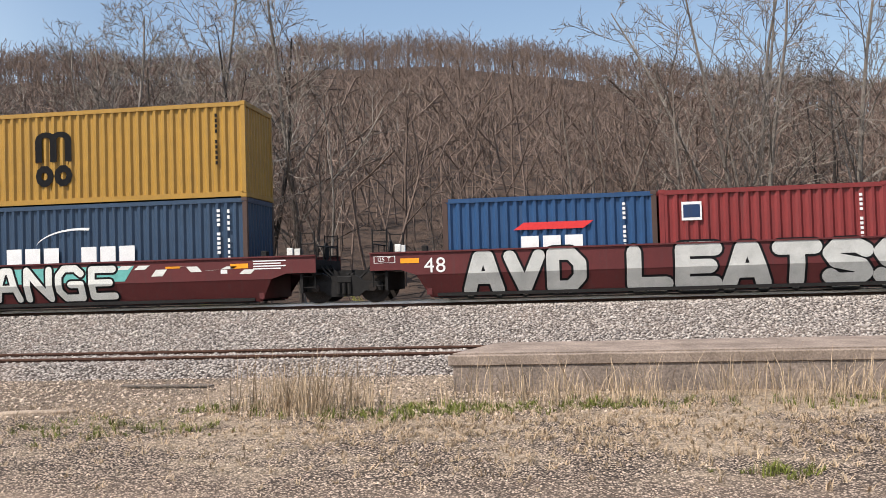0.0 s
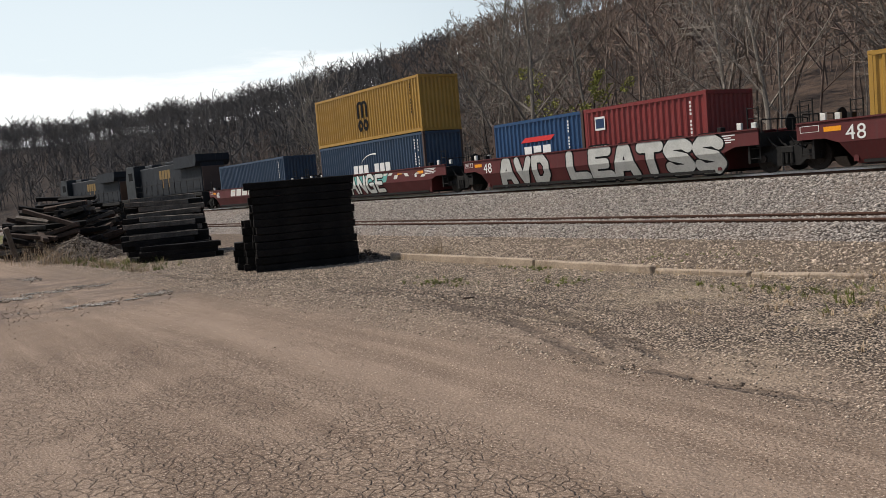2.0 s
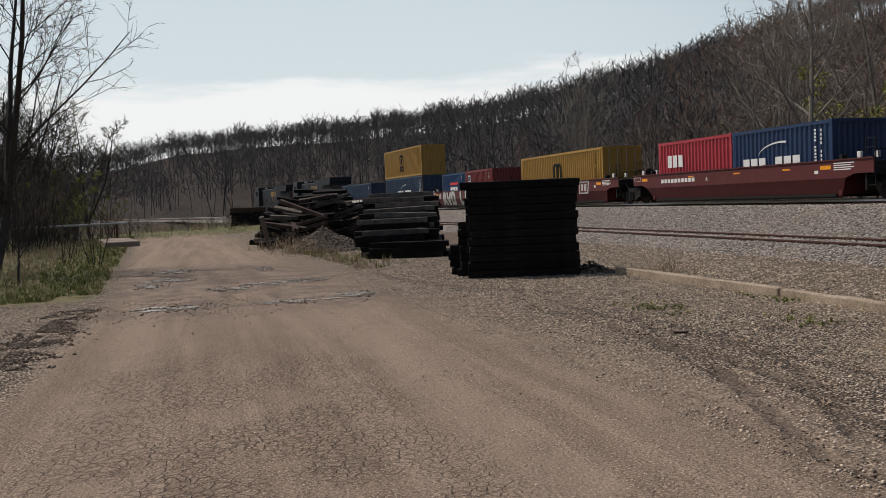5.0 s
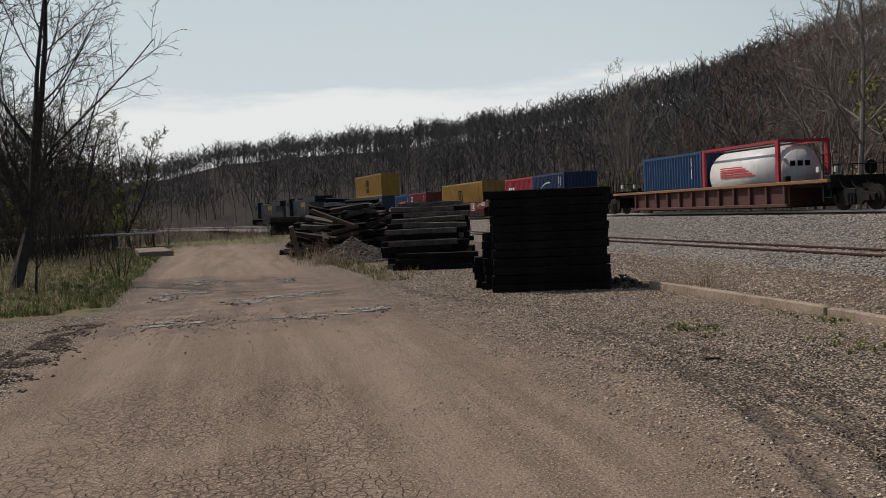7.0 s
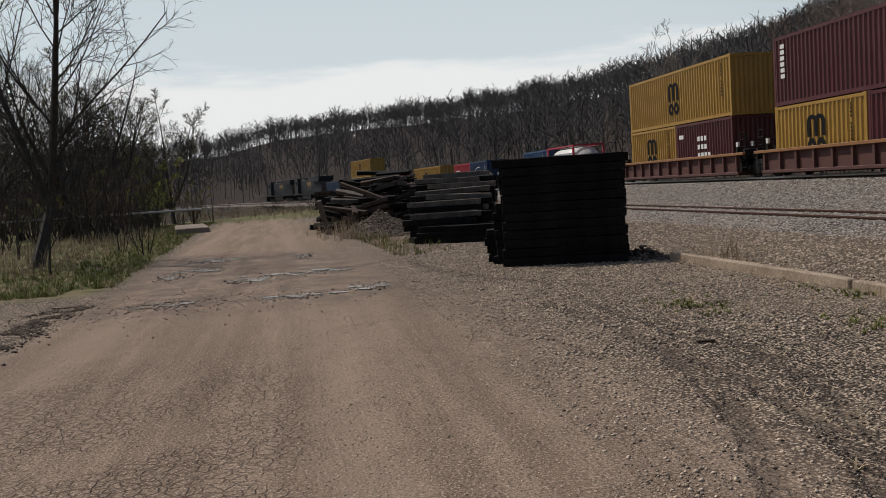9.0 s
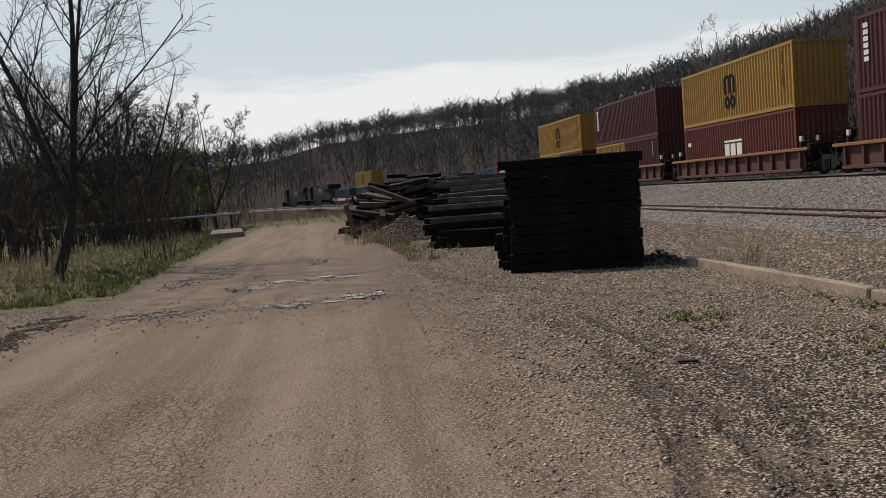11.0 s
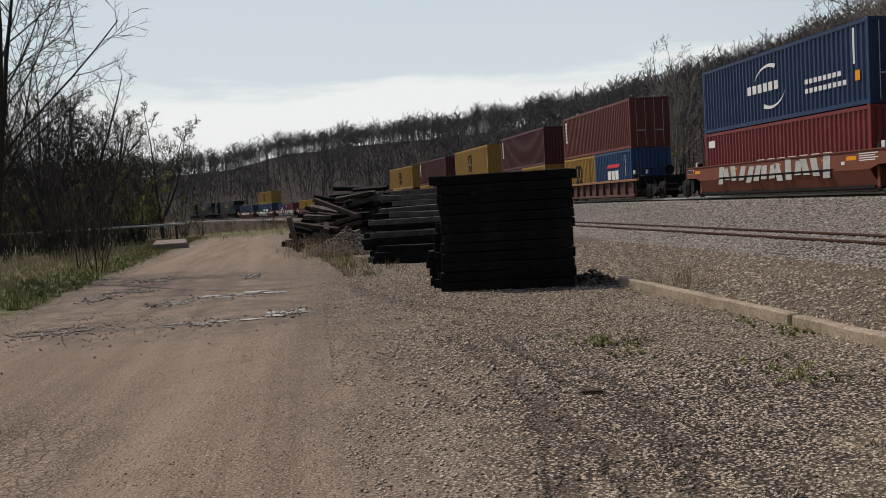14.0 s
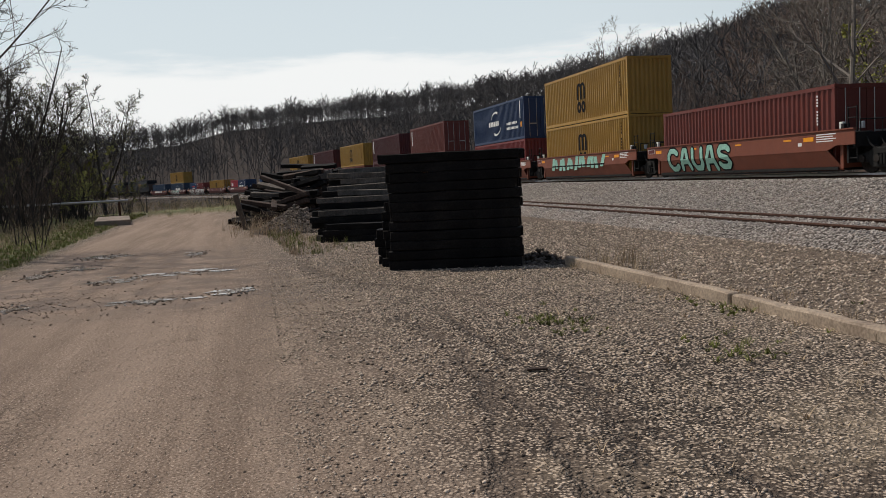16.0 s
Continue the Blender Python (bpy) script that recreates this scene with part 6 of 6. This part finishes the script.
scatter_stones("lane_grit", "fine grit on the dirt lane", places, GRIT)
# pale stones added among the pools, in place of glints off wet mud
places = []
for cx, cy, hx, hy in POTHOLES:
    for i in range(int(70 + 60 * hy)):
        places.append((rng.gauss(cx, hx * 0.6), rng.gauss(cy, hy * 0.5), 0.006, 0.012 + 0.022 * rng.random() ** 1.5))
scatter_stones("pothole_stones", "pale crushed stone added in the potholes for bright glints", places, STONE)
# mud thrown up beside the lane, along the ruts and round the potholes
places = []
for i in range(2600):
    u = rng.random()
    x = -11.8 - 6.6 * u
    y = -3.55 + 0.22 * u + rng.gauss(0, 0.30 * (1.2 - 0.5 * u))
    if noise.noise((x * 1.6, y * 2.5, 8)) > -0.12:
        places.append((x, y, 0.006, 0.008 + 0.028 * rng.random() ** 2))
for top, mx, bend, x0, x1, wide in RUTS:
    for i in range(int(45 * (x1 - x0))):
        x = rng.uniform(x0, x1)
        if noise.noise((x * 1.7, top * 3, 3)) < -0.05:
            continue
        places.append((x, top + bend * (x - mx) ** 2 + rng.choice((-1, 1)) * rng.gauss(wide * 0.75, wide * 0.35), 0.004, 0.005 + 0.015 * rng.random() ** 2))
for cx, cy, hx, hy in POTHOLES:
    for i in range(55):
        places.append((rng.gauss(cx, hx * 1.3), rng.gauss(cy, hy * 0.7), 0.008, 0.010 + 0.026 * rng.random() ** 2))
for i in range(420):
    a, rr = rng.uniform(0, math.tau), rng.random() ** 0.6
    places.append((-19.0 + math.cos(a) * rr * 0.75, 7.45 + math.sin(a) * rr * 0.5, 0.26 * (1 - rr) * rng.random(), rng.uniform(0.02, 0.06)))
scatter_stones("mud_clods", "dark clods of mud beside ruts and potholes", places, MUD)
places = []
for i in range(2600):
    a, rr = rng.uniform(0, math.tau), rng.random() ** 0.5
    places.append((-35.2 + math.cos(a) * rr * 1.7, 3.7 + math.sin(a) * rr * 1.6, 0.95 * (1 - rr) * rng.uniform(0.85, 1.0) * (1 + 0.4 * noise.noise((a, rr * 2, 1))), rng.uniform(0.025, 0.055)))
scatter_stones("gravel_heap", "small heap of dull brown-grey gravel beside the tie pile", places, HEAPSTONE)


def scatter_grass(name, label, places, material):
    """places: x, y, z, height, blades: each a tuft of bent blades."""
    rng = random.Random(17)
    verts, faces = [], []
    for x, y, z, h, n in places:
        for _ in range(n):
            a = rng.uniform(0, math.tau)
            px, py = x + rng.gauss(0, h * 0.22), y + rng.gauss(0, h * 0.22)
            hh, ln, w = h * rng.uniform(0.45, 1.1), h * (rng.uniform(0.4, 1.8) if h < 0.13 else rng.uniform(0.1, 0.75)), 0.0025 + 0.0045 * rng.random()
            cx, cy = math.cos(a), math.sin(a)
            k = len(verts)
            verts += [(px - cy * w, py + cx * w, z), (px + cy * w, py - cx * w, z),
                      (px + cx * ln * 0.35 + cy * w * 0.8, py + cy * ln * 0.35 - cx * w * 0.8, z + hh * 0.6), (px + cx * ln * 0.35 - cy * w * 0.8, py + cy * ln * 0.35 + cx * w * 0.8, z + hh * 0.6),
                      (px + cx * ln, py + cy * ln, z + hh)]
            faces += [(k, k + 1, k + 2, k + 3), (k + 3, k + 2, k + 4)]
    return tagged(raw(name, verts, faces, material), label, "grass", kind="stuff")


green, dry = [], []
for i in range(4200):
    x = -20.6 - 52 * rng.random() ** 1.4
    y = -3.35 + 0.05 * (x + 22) - abs(rng.gauss(0, 2.6))
    if x > -21.6 and y > -4.2:
        continue
    near_edge = y > -5.2 + 0.05 * (x + 22) or x > -22.2
    (green if rng.random() < (0.85 if near_edge else 0.5) else dry).append((x, y, 0, rng.uniform(0.06, 0.20), 10))
for i in range(520):
    x = -24.5 - 24 * rng.random()
    dry.append((x, -5.6 + 0.05 * (x + 22) - 5.5 * rng.random(), 0, rng.uniform(0.25, 0.85), 5))
for i in range(160):
    dry.append((rng.uniform(-41, -33), rng.gauss(2.6, 0.6), 0, rng.uniform(0.3, 0.9), 6))
for i in range(700):
    x, y = rng.gauss(0.5, 5.0), rng.gauss(7.4, 1.5)
    if y > 10.0 or x < -16:
        continue
    dry.append((x, y, 0, rng.uniform(0.03, 0.09), 7))
for i in range(90):
    dry.append((rng.gauss(-2.7, 0.55), rng.gauss(8.5, 0.35), 0, rng.uniform(0.35, 1.0), 8))
for i in range(640):
    dry.append((rng.uniform(-0.8, 22), rng.uniform(8.4, 10.0), 0, 0.15 + 0.75 * rng.random() ** 1.5, 6))
for i in range(1300):
    dry.append((rng.gauss(1.5, 3.2), rng.gauss(6.8, 1.3), 0, rng.uniform(0.03, 0.12), 9))
for cx, cy, sx, sy, n in ((-1.6, 7.8, 0.55, 0.2, 60), (-0.4, 8.3, 0.7, 0.3, 110), (1.6, 8.6, 0.6, 0.25, 80), (3.1, 4.5, 0.2, 0.15, 25), (-4.9, 6.9, 0.9, 0.35, 60), (-3.9, 8.4, 0.5, 0.25, 40), (5.5, 8.8, 1.2, 0.3, 60), (-11, 9.5, 1.0, 0.6, 30), (-12.4, 5.45, 0.45, 0.25, 40), (-10.35, 6.4, 0.4, 0.2, 22), (-12.5, 7.45, 0.5, 0.12, 25), (-6.9, 7.0, 0.5, 0.2, 25)):
    for i in range(n):
        green.append((rng.gauss(cx, sx), rng.gauss(cy, sy), 0, rng.uniform(0.03, 0.085) if cx < -6 else rng.uniform(0.04, 0.15), 12))
for i in range(30):
    dry.append((rng.gauss(-17.6, 0.5), rng.gauss(8.4, 0.4), 0, rng.uniform(0.2, 0.6), 5))
for i in range(420):
    x = rng.uniform(-48, -24)
    y = 2.9 + 0.045 * (x + 26) + abs(rng.gauss(0, 0.7))
    (green if rng.random() < 0.5 else dry).append((x, y, 0, rng.uniform(0.1, 0.3), 9))
for i in range(300):
    dry.append((rng.gauss(-17.2, 0.5) if i < 40 else rng.uniform(-18, -4), rng.gauss(8.0, 0.3), 0, rng.uniform(0.05, 0.16), 5))
for i in range(500):
    (dry if i % 3 else green).append((rng.uniform(-130, -62), rng.uniform(-14, 4), -0.1, rng.uniform(0.3, 0.8), 10))
for i in range(420):
    dry.append((rng.uniform(-118, -88), rng.uniform(-20, 1), -0.3, rng.uniform(0.8, 1.9), 6))
scatter_grass("green_grass", "fresh green grass and weeds along the verge", green, GRASS)
scatter_grass("dry_grass", "tufts of bleached dead grass", dry, STRAW)

# straws and twigs lying about
verts, faces = [], []
for i in range(14000):
    x, y = 6 - 26 * rng.random(), 3.2 + 8.8 * rng.random() ** 0.6
    a, ln, wd = rng.uniform(0, math.tau), rng.uniform(0.03, 0.13), rng.uniform(0.002, 0.005)
    cx, cy, z = math.cos(a), math.sin(a), rng.uniform(0.012, 0.03)
    k = len(verts)
    verts += [(x - cy * wd, y + cx * wd, z), (x + cy * wd, y - cx * wd, z), (x + cx * ln, y + cy * ln, z + rng.uniform(-0.008, 0.03))]
    faces.append((k, k + 1, k + 2))
tagged(raw("straw_litter", verts, faces, STRAW), "broken straws strewn over the gravel", "grass", kind="stuff")
plank = part("plank", slab(-0.9, 0.9, -0.07, 0.07, 0, 0.03, 0.006), GREYTIMBER)
plank.matrix_world = pose(-6.1, 11.15, 0.03, 0, 0, -4)
tagged(plank, "pale weathered plank lying beside the siding", "plank")
chip = part("timber_offcut", slab(-0.09, 0.09, -0.025, 0.025, 0, 0.02, 0.005), BROWNTIMBER)
chip.matrix_world = pose(-10.28, 4.5, 0.01, 0, 0, 80)
tagged(chip, "dark flat timber offcut on the gravel", "timber offcut")

# ---- ties under the rails ----
TIE_BED = timber(2.6, 0.23, 0.17, 90)
TIE_BED.materials.append(TIEWOOD)
for track, shift, top_of, s0, count, drop in ((main_track, 0, grade, 26, 170, -0.165), (siding, SIDE_Y - MAIN_Y, lambda s: SIDE_TOP, 0.2, 110, -0.175)):
    for k in range(count):
        s = s0 - 0.55 * k
        x, y, a = along(s)
        ob = new("tie", TIE_BED)
        ob.parent = track
        ob.matrix_local = pose(x, y + shift, top_of(s) + drop - 0.14, 0, 0, math.degrees(a) + 90)

motions()
